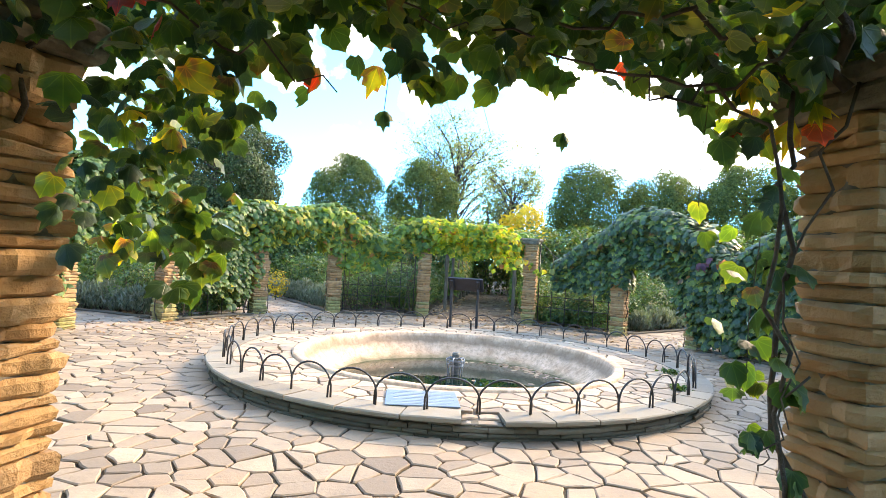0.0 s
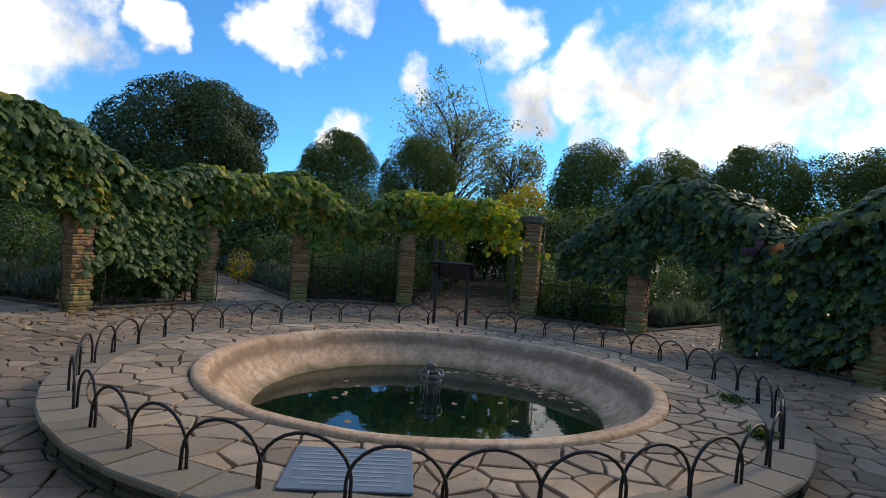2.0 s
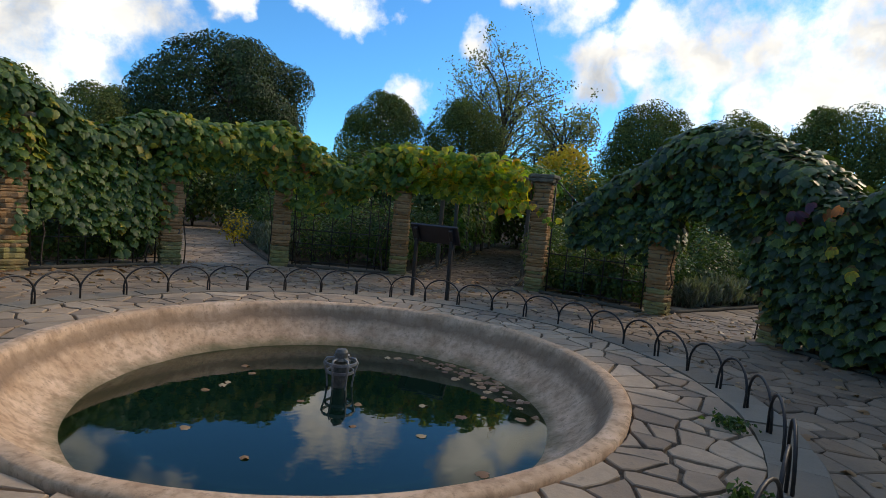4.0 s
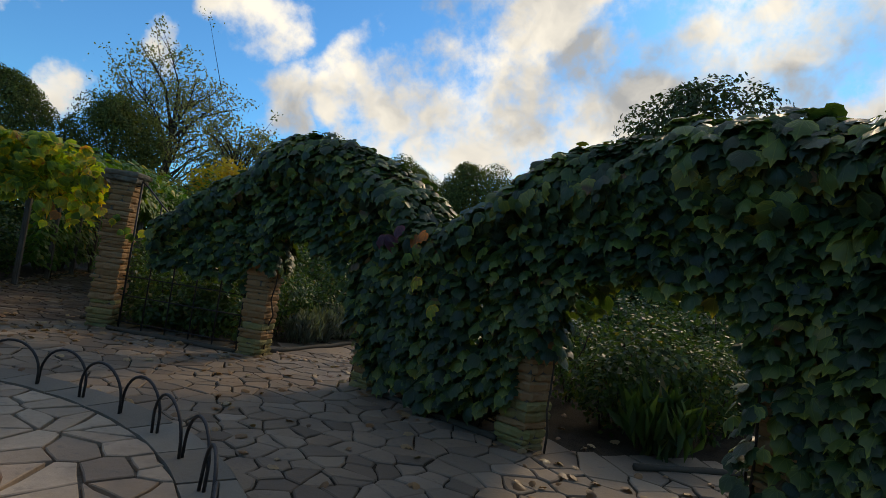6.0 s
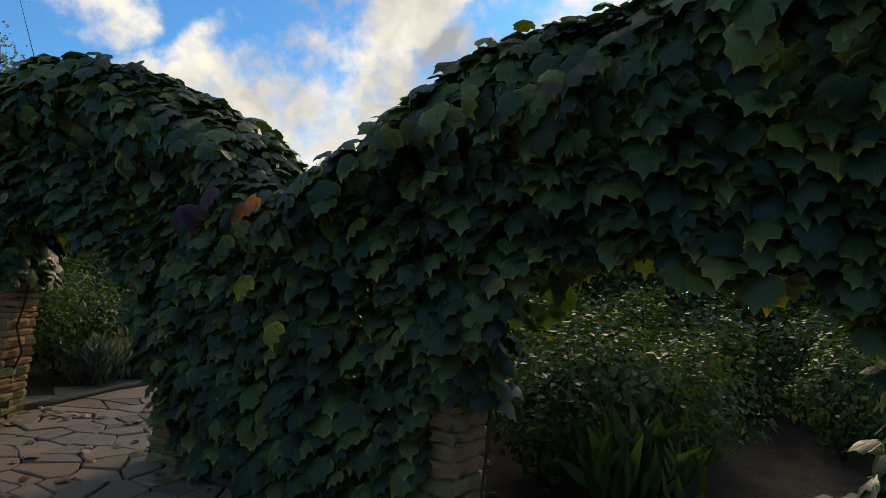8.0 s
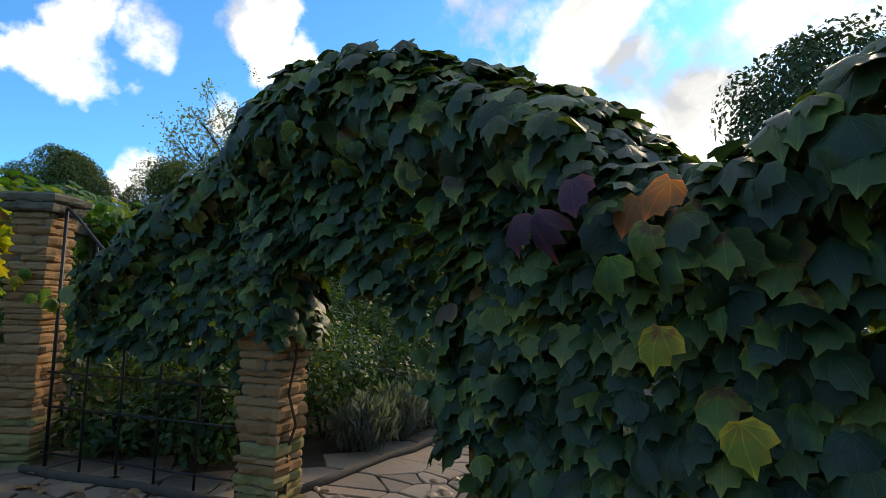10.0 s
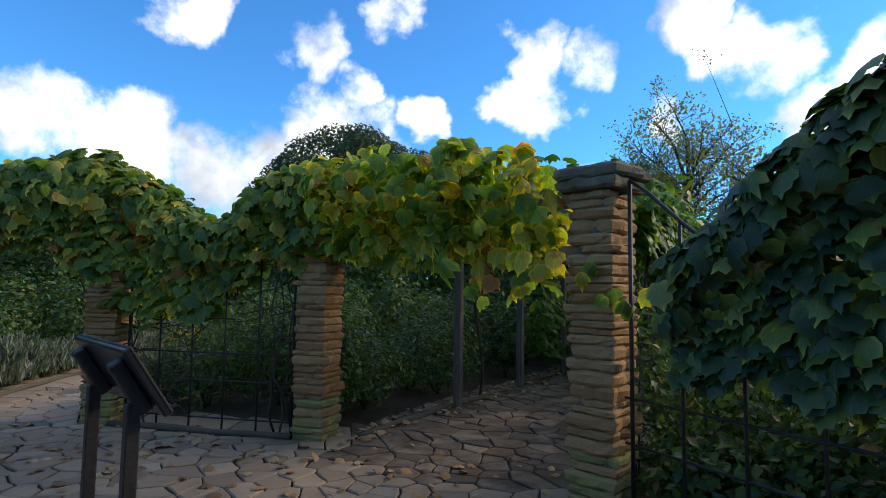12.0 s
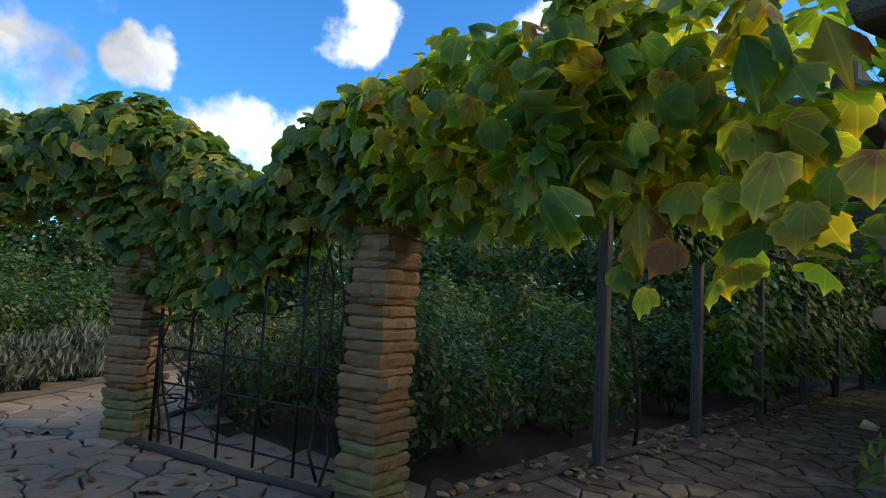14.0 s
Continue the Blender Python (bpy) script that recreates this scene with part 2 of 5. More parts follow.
M_LEAF_TURN = leaf_material("vine_leaf_turning_single", [(0.0, (0.09, 0.17, 0.03)), (0.35, (0.19, 0.30, 0.045)), (0.6, (0.36, 0.42, 0.06)), (0.8, (0.55, 0.44, 0.05)), (0.92, YEL), (1.0, ORA)], rnd="object", through_amount=0.5, veins=True)
M_LEAF_RED = leaf_material("vine_leaf_red", [(0.0, RED), (0.6, (0.42, 0.08, 0.05)), (1.0, ORA)], rnd="object", through_amount=0.5, veins=True)
M_LEAF_ORANGE = leaf_material("vine_leaf_orange", [(0.0, (0.36, 0.10, 0.025)), (1.0, (0.42, 0.17, 0.04))], rnd="object", veins=True)
M_LEAF_PURPLE = leaf_material("vine_leaf_purple", [(0.0, (0.09, 0.03, 0.06)), (1.0, (0.14, 0.05, 0.05))], rnd="object", veins=True)
M_SHRUB = leaf_material("shrub_leaf", [(0.0, (0.03, 0.07, 0.022)), (0.6, (0.075, 0.14, 0.035)), (0.92, (0.15, 0.22, 0.05)), (1.0, (0.3, 0.2, 0.06))])
M_LAVENDER = leaf_material("lavender_leaf", [(0.0, (0.12, 0.15, 0.11)), (0.7, (0.22, 0.25, 0.2)), (1.0, (0.32, 0.32, 0.31))], gloss=0.6)
M_LITTER = leaf_material("fallen_leaf", [(0.0, (0.2, 0.10, 0.04)), (0.6, (0.38, 0.21, 0.09)), (1.0, (0.52, 0.38, 0.2))], through_amount=0.1)
M_TREE = leaf_material("tree_leaf", [(0.0, (0.06, 0.09, 0.022)), (0.6, (0.13, 0.165, 0.04)), (1.0, (0.22, 0.22, 0.055))], gloss=0.6, through_amount=0.35)
M_OAK = leaf_material("oak_leaf", [(0.0, (0.032, 0.052, 0.018)), (0.7, (0.06, 0.088, 0.028)), (1.0, (0.10, 0.14, 0.04))], gloss=0.5, through_amount=0.2)
M_YELLOW = leaf_material("yellow_leaf", [(0.0, (0.45, 0.34, 0.03)), (0.6, (0.65, 0.46, 0.04)), (1.0, (0.6, 0.32, 0.03))], gloss=0.5, through_amount=0.4)
M_PALE = leaf_material("pale_leaf", [(0.0, (0.17, 0.2, 0.09)), (0.6, (0.26, 0.26, 0.13)), (1.0, (0.36, 0.29, 0.13))], gloss=0.5, through_amount=0.4)
M_BRIGHT = leaf_material("climber_leaf", [(0.0, (0.05, 0.14, 0.02)), (0.6, (0.10, 0.22, 0.03)), (0.93, (0.2, 0.28, 0.04)), (1.0, YEL)], through_amount=0.4)

m = Mat("pillar_stone")
tone = m.ramp(m.random(), [(0.0, (0.36, 0.225, 0.115)), (0.4, (0.47, 0.315, 0.17)), (0.75, (0.54, 0.385, 0.225)), (1.0, (0.42, 0.30, 0.19))])
grain = m.noise(30.0, 6.0, 0.65)
blot = m.noise(5.0, 5.0, 0.6)
tone = m.mix(m.math("MULTIPLY", blot, 0.65), tone, (0.22, 0.14, 0.07))
tone = m.mix(m.math("MULTIPLY", grain, 0.35), tone, (0.26, 0.17, 0.085))
tone = m.mix(1.0, tone, (1.06, 0.92, 0.78), "MULTIPLY")
M_STONE = m.surface(tone, 0.9, m.bump(m.math("ADD", grain, m.noise(9.0, 4.0, 0.6)), 0.7, 0.02), spec=0.25)

m = Mat("moss_stone")
tone = m.ramp(m.random(), [(0.0, (0.30, 0.22, 0.10)), (0.5, (0.36, 0.29, 0.12)), (1.0, (0.28, 0.26, 0.11))])
grain = m.noise(26.0, 6.0, 0.65)
tone = m.mix(m.ramp(m.noise(7.0, 5.0), [(0.46, (0, 0, 0)), (0.68, (0.7, 0.7, 0.7))]), tone, (0.24, 0.22, 0.07))
M_MOSS = m.surface(tone, 0.95, m.bump(grain, 0.7, 0.02), spec=0.2)

m = Mat("mortar_joint")
M_JOINT = m.surface(m.ramp(m.noise(20.0, 5.0), [(0.3, (0.10, 0.08, 0.06)), (0.7, (0.2, 0.17, 0.13))]), 0.95, m.bump(m.noise(60.0), 0.6, 0.01), spec=0.2)

m = Mat("cap_stone")
tone = m.ramp(m.noise(6.0, 6.0, 0.65), [(0.3, (0.10, 0.085, 0.06)), (0.55, (0.20, 0.17, 0.12)), (0.75, (0.27, 0.23, 0.16))])
M_CAP = m.surface(tone, 0.95, m.bump(m.noise(18.0, 6.0, 0.7), 0.8, 0.03), spec=0.2)


def paving_material(name, rnd, gain=1.0):
    m = Mat(name)
    r = m.island() if rnd == "island" else m.random()
    tone = m.ramp(r, [(0.0, (0.19, 0.145, 0.105)), (0.35, (0.36, 0.285, 0.205)), (0.7, (0.45, 0.365, 0.27)), (0.88, (0.38, 0.27, 0.175)), (1.0, (0.53, 0.445, 0.345))])
    tone = m.mix(1.0, tone, (gain * 1.05, gain * 0.97, gain * 0.89), "MULTIPLY")
    big, fine = m.noise(1.1, 4.0, 0.6), m.noise(24.0, 6.0, 0.7)
    tone = m.mix(m.ramp(big, [(0.4, (0, 0, 0)), (0.68, (0.7, 0.7, 0.7))]), tone, (0.18, 0.145, 0.11))
    tone = m.mix(m.math("MULTIPLY", fine, 0.5), tone, (0.21, 0.17, 0.13))
    spots = m.ramp(m.noise(11.0, 3.0), [(0.62, (0, 0, 0)), (0.70, (1, 1, 1))])
    tone = m.mix(m.math("MULTIPLY", spots, 0.35), tone, (0.12, 0.115, 0.10))
    return m.surface(tone, m.math("ADD", m.math("MULTIPLY", fine, 0.25), 0.62), m.bump(m.math("ADD", fine, m.noise(6.0, 4.0)), 0.35, 0.012), spec=0.3)


M_PAVE = paving_material("paving_stone", "object", 0.86)
M_PAVE_REST = paving_material("paving_stone_joined", "island", 0.92)
M_PAVE_RIM = paving_material("pale_paving_stone", "object", 1.32)

m = Mat("dirty_path_stone")
tone = m.ramp(m.island(), [(0.0, (0.13, 0.095, 0.07)), (0.5, (0.19, 0.145, 0.105)), (1.0, (0.25, 0.2, 0.15))])
tone = m.mix(m.ramp(m.noise(3.0, 5.0, 0.65), [(0.38, (0, 0, 0)), (0.6, (0.9, 0.9, 0.9))]), tone, (0.085, 0.06, 0.042))
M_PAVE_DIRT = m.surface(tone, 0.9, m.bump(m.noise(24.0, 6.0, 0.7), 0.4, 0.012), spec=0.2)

m = Mat("kerb_stone")
tone = m.ramp(m.random(), [(0.0, (0.25, 0.20, 0.145)), (0.5, (0.31, 0.255, 0.185)), (1.0, (0.35, 0.30, 0.23))])
fine = m.noise(22.0, 6.0, 0.7)
tone = m.mix(m.math("MULTIPLY", m.noise(3.0, 5.0), 0.7), tone, (0.16, 0.145, 0.11))
tone = m.mix(m.math("MULTIPLY", fine, 0.4), tone, (0.2, 0.18, 0.15))
M_KERB = m.surface(tone, 0.85, m.bump(fine, 0.5, 0.015), spec=0.3)

# shade below the kerb slabs is put into this dark tone; edging shares it
m = Mat("shaded_wall_stone")
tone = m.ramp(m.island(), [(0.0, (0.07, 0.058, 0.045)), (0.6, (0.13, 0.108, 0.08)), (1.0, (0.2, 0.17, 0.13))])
M_DARK_STONE = m.surface(m.mix(m.math("MULTIPLY", m.noise(12.0, 5.0), 0.6), tone, (0.05, 0.05, 0.035)), 0.9, m.bump(m.noise(30.0, 5.0), 0.6, 0.015), spec=0.25)

m = Mat("soil_ground")
tone = m.ramp(m.noise(2.2, 8.0, 0.7), [(0.3, (0.035, 0.028, 0.02)), (0.55, (0.075, 0.058, 0.04)), (0.75, (0.06, 0.065, 0.03))])
M_SOIL = m.surface(tone, 0.97, m.bump(m.noise(40.0, 6.0, 0.7), 0.9, 0.03), spec=0.15)

m = Mat("pool_concrete")
big = m.noise(2.4, 7.0, 0.7)
streak = m.noise(3.0, 6.0, 0.6, stretch=(5.0, 5.0, 1.0))
tone = m.ramp(big, [(0.3, (0.42, 0.31, 0.21)), (0.5, (0.56, 0.445, 0.32)), (0.68, (0.70, 0.59, 0.46))])
tone = m.mix(m.ramp(streak, [(0.46, (0, 0, 0)), (0.66, (0.5, 0.5, 0.5))]), tone, (0.22, 0.15, 0.09))
speck = m.ramp(m.noise(26.0, 4.0, 0.7), [(0.56, (0, 0, 0)), (0.68, (0.5, 0.5, 0.5))])
tone = m.mix(speck, tone, (0.15, 0.11, 0.07))
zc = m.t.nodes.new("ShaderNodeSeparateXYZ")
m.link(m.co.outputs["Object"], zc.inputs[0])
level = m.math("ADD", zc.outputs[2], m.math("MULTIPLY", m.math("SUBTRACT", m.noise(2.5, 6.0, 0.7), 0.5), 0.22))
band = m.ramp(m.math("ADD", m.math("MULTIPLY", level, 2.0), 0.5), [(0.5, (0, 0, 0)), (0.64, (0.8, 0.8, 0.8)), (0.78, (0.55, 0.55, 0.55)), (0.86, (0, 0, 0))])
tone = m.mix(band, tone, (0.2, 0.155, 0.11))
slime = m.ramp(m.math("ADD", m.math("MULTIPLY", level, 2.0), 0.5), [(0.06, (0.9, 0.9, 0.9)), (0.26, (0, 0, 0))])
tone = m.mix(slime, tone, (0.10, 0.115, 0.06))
tone = m.mix(1.0, tone, (1.1, 0.95, 0.86), "MULTIPLY")
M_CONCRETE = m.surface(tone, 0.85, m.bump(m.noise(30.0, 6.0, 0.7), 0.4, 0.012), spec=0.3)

m = Mat("pool_water")
geo = m.t.nodes.new("ShaderNodeVectorMath")
geo.operation = "LENGTH"
m.link(m.co.outputs["Object"], geo.inputs[0])
depth = m.math("ADD", geo.outputs["Value"], m.math("MULTIPLY", m.math("SUBTRACT", m.noise(2.0, 4.0), 0.5), 0.25))
tone = m.ramp(m.math("DIVIDE", depth, 1.9), [(0.0, (0.002, 0.012, 0.008)), (0.78, (0.003, 0.016, 0.010)), (0.9, (0.010, 0.034, 0.018)), (0.97, (0.03, 0.06, 0.03)), (1.0, (0.07, 0.09, 0.05))])
M_WATER = m.surface(tone, 0.03, m.bump(m.noise(5.0, 2.0), 0.05, 0.02), spec=0.36)
deep_bsdf = m.out.inputs[0].links[0].from_node
clear_bsdf = m.t.nodes.new("ShaderNodeBsdfTransparent")
clear_bsdf.inputs["Color"].default_value = (0.26, 0.44, 0.20, 1)
sheen = m.t.nodes.new("ShaderNodeBsdfGlossy")
sheen.inputs["Roughness"].default_value = 0.03
fres = m.t.nodes.new("ShaderNodeFresnel")
fres.inputs["IOR"].default_value = 1.33
shelf = m.t.nodes.new("ShaderNodeMixShader")
m.link(fres.outputs[0], shelf.inputs[0])
m.link(clear_bsdf.outputs[0], shelf.inputs[1])
m.link(sheen.outputs[0], shelf.inputs[2])
both = m.t.nodes.new("ShaderNodeMixShader")
m.link(m.ramp(m.math("DIVIDE", geo.outputs["Value"], 1.9), [(0.80, (0, 0, 0)), (0.87, (0.55, 0.55, 0.55)), (1.0, (0.95, 0.95, 0.95))]), both.inputs[0])
m.link(deep_bsdf.outputs[0], both.inputs[1])
m.link(shelf.outputs[0], both.inputs[2])
m.link(both.outputs[0], m.out.inputs[0])

m = Mat("black_iron")
M_IRON = m.surface(m.ramp(m.noise(30.0, 4.0), [(0.4, (0.012, 0.012, 0.013)), (0.75, (0.04, 0.033, 0.028))]), 0.5, m.bump(m.noise(80.0), 0.3, 0.003), spec=0.5)
m = Mat("grey_iron")
M_ZINC = m.surface(m.ramp(m.noise(20.0, 4.0), [(0.3, (0.2, 0.21, 0.22)), (0.7, (0.36, 0.37, 0.38))]), 0.5, m.bump(m.noise(50.0), 0.2, 0.003), metal=0.5)
m = Mat("old_bronze")
M_BRONZE = m.surface(m.ramp(m.noise(18.0, 5.0), [(0.3, (0.06, 0.065, 0.06)), (0.6, (0.16, 0.165, 0.15)), (0.8, (0.3, 0.3, 0.27))]), 0.6, m.bump(m.noise(50.0), 0.4, 0.005), metal=0.3)
m = Mat("black_board")
M_BOARD = m.surface(m.ramp(m.noise(4.0, 4.0), [(0.3, (0.010, 0.011, 0.014)), (0.8, (0.022, 0.024, 0.03))]), 0.28, spec=0.5)
m = Mat("weathered_timber")
M_TIMBER = m.surface(m.ramp(m.noise(9.0, 6.0, 0.6, stretch=(6.0, 6.0, 0.5)), [(0.3, (0.09, 0.075, 0.06)), (0.7, (0.22, 0.19, 0.155))]), 0.85, m.bump(m.noise(14.0, 5.0, 0.6, stretch=(8.0, 8.0, 0.4)), 0.5, 0.01), spec=0.25)
m = Mat("bark")
M_BARK = m.surface(m.ramp(m.noise(6.0, 6.0, 0.65), [(0.3, (0.04, 0.03, 0.022)), (0.7, (0.13, 0.10, 0.075))]), 0.95, m.bump(m.noise(16.0, 5.0, 0.7), 0.8, 0.03), spec=0.2)
m = Mat("plaque_slate")
M_PLAQUE = m.surface(m.ramp(m.noise(9.0, 5.0), [(0.3, (0.10, 0.14, 0.18)), (0.7, (0.16, 0.21, 0.26))]), 0.45, m.bump(m.noise(40.0), 0.2, 0.004))
m = Mat("plaque_letters")
M_LETTER = m.surface(m.ramp(m.noise(9.0, 5.0), [(0.3, (0.24, 0.29, 0.33)), (0.7, (0.3, 0.35, 0.39))]), 0.6)
m = Mat("white_petal")
M_PETAL = m.surface(m.ramp(m.noise(30.0, 2.0), [(0.3, (0.7, 0.68, 0.62)), (0.7, (0.82, 0.8, 0.76))]), 0.7)

# ---- making meshes ----


def mesh_of(name, verts, faces, material, smooth=False):
    me = bpy.data.meshes.new(name)
    me.from_pydata([tuple(v) for v in verts], [], [tuple(f) for f in faces])
    me.materials.append(material)
    if smooth:
        me.polygons.foreach_set("use_smooth", [True] * len(me.polygons))
    me.update()
    return me


def part(name, me, parent, label="", m=None):
    """One mesh as a part under a thing or a part."""
    ob = new(name, me)
    ob.parent = parent
    if m is not None:
        ob.matrix_basis = m
    return tagged(ob, label)


def thing(name, x, y, z, label, category, group="", kind=""):
    ob = new(name)
    ob.location = (x, y, z)
    ob.empty_display_size = 0.1
    return tagged(ob, label, category, group, kind)


def tube(points, radius, sides=8, caps=True):
    """Verts and faces of a round bar along points; radius may be a list."""
    pts = [Vector(p) for p in points]
    verts, faces = [], []
    side = None
    for i, p in enumerate(pts):
        d = (pts[min(i + 1, len(pts) - 1)] - pts[max(i - 1, 0)]).normalized()
        if side is None:
            side = d.orthogonal().normalized()
        side = (side - d * side.dot(d)).normalized()
        up = d.cross(side)
        r = radius[i] if isinstance(radius, (list, tuple)) else radius
        for k in range(sides):
            a = 2 * math.pi * k / sides
            verts.append(p + (side * math.cos(a) + up * math.sin(a)) * r)
    for i in range(len(pts) - 1):
        for k in range(sides):
            a, b = i * sides + k, i * sides + (k + 1) % sides
            faces.append((a, b, b + sides, a + sides))
    if caps:
        faces.append(tuple(range(sides))[::-1])
        faces.append(tuple(range((len(pts) - 1) * sides, len(pts) * sides)))
    return verts, faces


def join_geo(pieces):
    verts, faces = [], []
    for v, f in pieces:
        o = len(verts)
        verts += list(v)
        faces += [tuple(i + o for i in q) for q in f]
    return verts, faces


def bar(sx, sy, sz, bevel=0.006, taper=0.0):
    """A squared bar with chamfered edges, standing on its base, middle at 0."""
    bm = bmesh.new()
    bmesh.ops.create_cube(bm, size=1.0)
    for v in bm.verts:
        v.co = Vector((v.co.x * sx, v.co.y * sy, (v.co.z + 0.5) * sz))
    bmesh.ops.bevel(bm, geom=list(bm.edges), offset=min(bevel, sx / 3, sy / 3, sz / 3), segments=1, affect="EDGES")
    vs = [v.co.copy() for v in bm.verts]
    fs = [tuple(v.index for v in f.verts) for f in bm.faces]
    bm.free()
    return vs, fs


def lathe(profile, steps=96, close=False):
    verts, faces = [], []
    n = len(profile)
    for i in range(steps):
        a = 2 * math.pi * i / steps
        for r, z in profile:
            verts.append((r * math.sin(a), r * math.cos(a), z))
    for i in range(steps):
        j = (i + 1) % steps
        for k in range(n - 1):
            faces.append((i * n + k, i * n + k + 1, j * n + k + 1, j * n + k))
        if close:
            faces.append((i * n + n - 1, i * n, j * n, j * n + n - 1))
    return verts, faces


# outlines of leaves: across, along (tip at plus), lift
VINE_LEAF = np.array([(0, 0.02, 0.05), (0, -0.36, 0.02), (0.2, -0.46, -0.03), (0.42, -0.3, -0.08), (0.5, -0.02, -0.10), (0.37, 0.12, -0.03), (0.33, 0.3, -0.09), (0.14, 0.4, -0.05), (0, 0.6, -0.14),
                      (-0.14, 0.4, -0.05), (-0.33, 0.3, -0.09), (-0.37, 0.12, -0.03), (-0.5, -0.02, -0.10), (-0.42, -0.3, -0.08), (-0.2, -0.46, -0.03)])
VINE_TRI = np.array([(0, i, i + 1 if i < 14 else 1) for i in range(1, 15)])
SMALL_LEAF = np.array([(0, -0.5, 0), (0.3, 0, 0.06), (0, 0.5, -0.05), (-0.3, 0, 0.06)])
SMALL_TRI = np.array([(0, 1, 2), (0, 2, 3)])
LONG_LEAF = np.array([(0, -0.5, 0), (0.11, 0, 0.05), (0, 0.5, -0.1), (-0.11, 0, 0.05)])


def unit(v):
    return v / np.maximum(np.linalg.norm(v, axis=-1, keepdims=True), 1e-9)


def leaf_mesh(name, p, n, tip, size, shape, tri, material):
    """Many leaves in one mesh: places, outward ways, tip ways, sizes."""
    n = unit(n)
    tip = unit(tip - n * (tip * n).sum(1, keepdims=True))
    side = np.cross(tip, n)
    curl = rng.uniform(0.4, 2.6, (len(p), 1))
    v = p[:, None] + size[:, None, None] * (shape[None, :, 0, None] * side[:, None] + shape[None, :, 1, None] * tip[:, None] + (shape[None, :, 2] * curl)[..., None] * n[:, None])
    k = len(shape)
    f = (tri[None] + (np.arange(len(p)) * k)[:, None, None]).reshape(-1, 3)
    me = bpy.data.meshes.new(name)
    me.vertices.add(len(p) * k)
    me.vertices.foreach_set("co", v.astype(np.float32).ravel())
    me.loops.add(f.size)
    me.loops.foreach_set("vertex_index", f.astype(np.int32).ravel())
    me.polygons.add(len(f))
    me.polygons.foreach_set("loop_start", np.arange(0, f.size, 3, dtype=np.int32))
    me.polygons.foreach_set("loop_total", np.full(len(f), 3, dtype=np.int32))
    if k > 4:
        uv = me.uv_layers.new(name="leaf")
        flat = np.tile(shape[tri.ravel(), :2], (len(p), 1))
        uv.data.foreach_set("uv", flat.astype(np.float32).ravel())
        me.polygons.foreach_set("use_smooth", np.ones(len(f), dtype=bool))
    me.materials.append(material)
    me.update(calc_edges=True)
    return me


# ---- the ground ----
def disc(name, radius, z, material, steps=96):
    verts = [(0, 0, z)] + [(radius * math.sin(2 * math.pi * i / steps), radius * math.cos(2 * math.pi * i / steps), z) for i in range(steps)]
    return mesh_of(name, verts, [(0, 1 + (i + 1) % steps, 1 + i) for i in range(steps)], material)


ground = new("ground", bpy.data.meshes.new("ground"))
gv = []
gf = []
GR = [2.3, 3.0, 5, 8, 12, 20, 40, 90, 200, 500, 1500]
for j, r in enumerate(GR):
    for i in range(64):
        a = 2 * math.pi * i / 64
        gv.append((CX + r * math.sin(a), CY + r * math.cos(a), -0.02))
for j in range(len(GR) - 1):
    for i in range(64):
        k = (i + 1) % 64
        gf.append((j * 64 + i, (j + 1) * 64 + i, (j + 1) * 64 + k, j * 64 + k))
ground.data = mesh_of("ground", gv, gf, M_SOIL)
tagged(ground, "dark brown garden soil between beds and paving", "ground", kind="structure")

# ---- pool ----
fountain = thing("fountain", CX, CY, 0, "round sunken stone pool with raised kerb and paved rim", "fountain")
prof = [(R_RIM + 0.02, Z_KERB - 0.06), (R_RIM + 0.02, Z_KERB + 0.012), (R_RIM - 0.01, Z_KERB + 0.026), (R_RIM - 0.10, Z_KERB + 0.022), (R_RIM - 0.125, Z_KERB + 0.004), (R_RIM - 0.145, Z_KERB - 0.05),
        (R_RIM - 0.19, Z_KERB - 0.12), (R_RIM - 0.255, Z_KERB - 0.20), (R_RIM - 0.34, Z_KERB - 0.28), (R_RIM - 0.45, Z_KERB - 0.355), (R_RIM - 0.58, Z_KERB - 0.41), (R_RIM - 0.70, Z_KERB - 0.44),
        (R_RIM - 0.86, Z_KERB - 0.46), (R_RIM - 0.88, Z_KERB - 0.60), (0.01, Z_KERB - 0.8)]
bv, bf = lathe(prof, 128)
bv = [(x * (1 + 0.004 * noise.noise((x * 3, y * 3, z * 5))), y * (1 + 0.004 * noise.noise((x * 3, y * 3, z * 5 + 9))), z + 0.008 * noise.noise((x * 2, y * 2, z * 3))) for x, y, z in bv]
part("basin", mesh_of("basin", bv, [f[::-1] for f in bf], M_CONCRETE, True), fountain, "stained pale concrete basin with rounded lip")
water = new("water", disc("water", R_RIM - 0.55, 0, M_WATER))
water.location = (CX, CY, Z_WATER)
tagged(water, "still dark green pool water mirroring trees and clouds", "water", kind="structure")
# kerb: a low wall of thin stones with a ring of slabs on it
wallv, wallf = lathe([(R_KERB - 0.5, 0.02), (R_KERB - 0.15, -0.03), (R_KERB - 0.15, Z_KERB - 0.05), (R_KERB - 0.5, Z_KERB - 0.05)], 96)
part("kerb_core", mesh_of("kerb_core", wallv, [f[::-1] for f in wallf], M_JOINT), fountain)
bedv, bedf = lathe([(R_RIM, Z_KERB - 0.035), (R_KERB - 0.3, Z_KERB - 0.035)], 96)
part("paving_bed", mesh_of("paving_bed", bedv, [f[::-1] for f in bedf], M_JOINT), fountain)


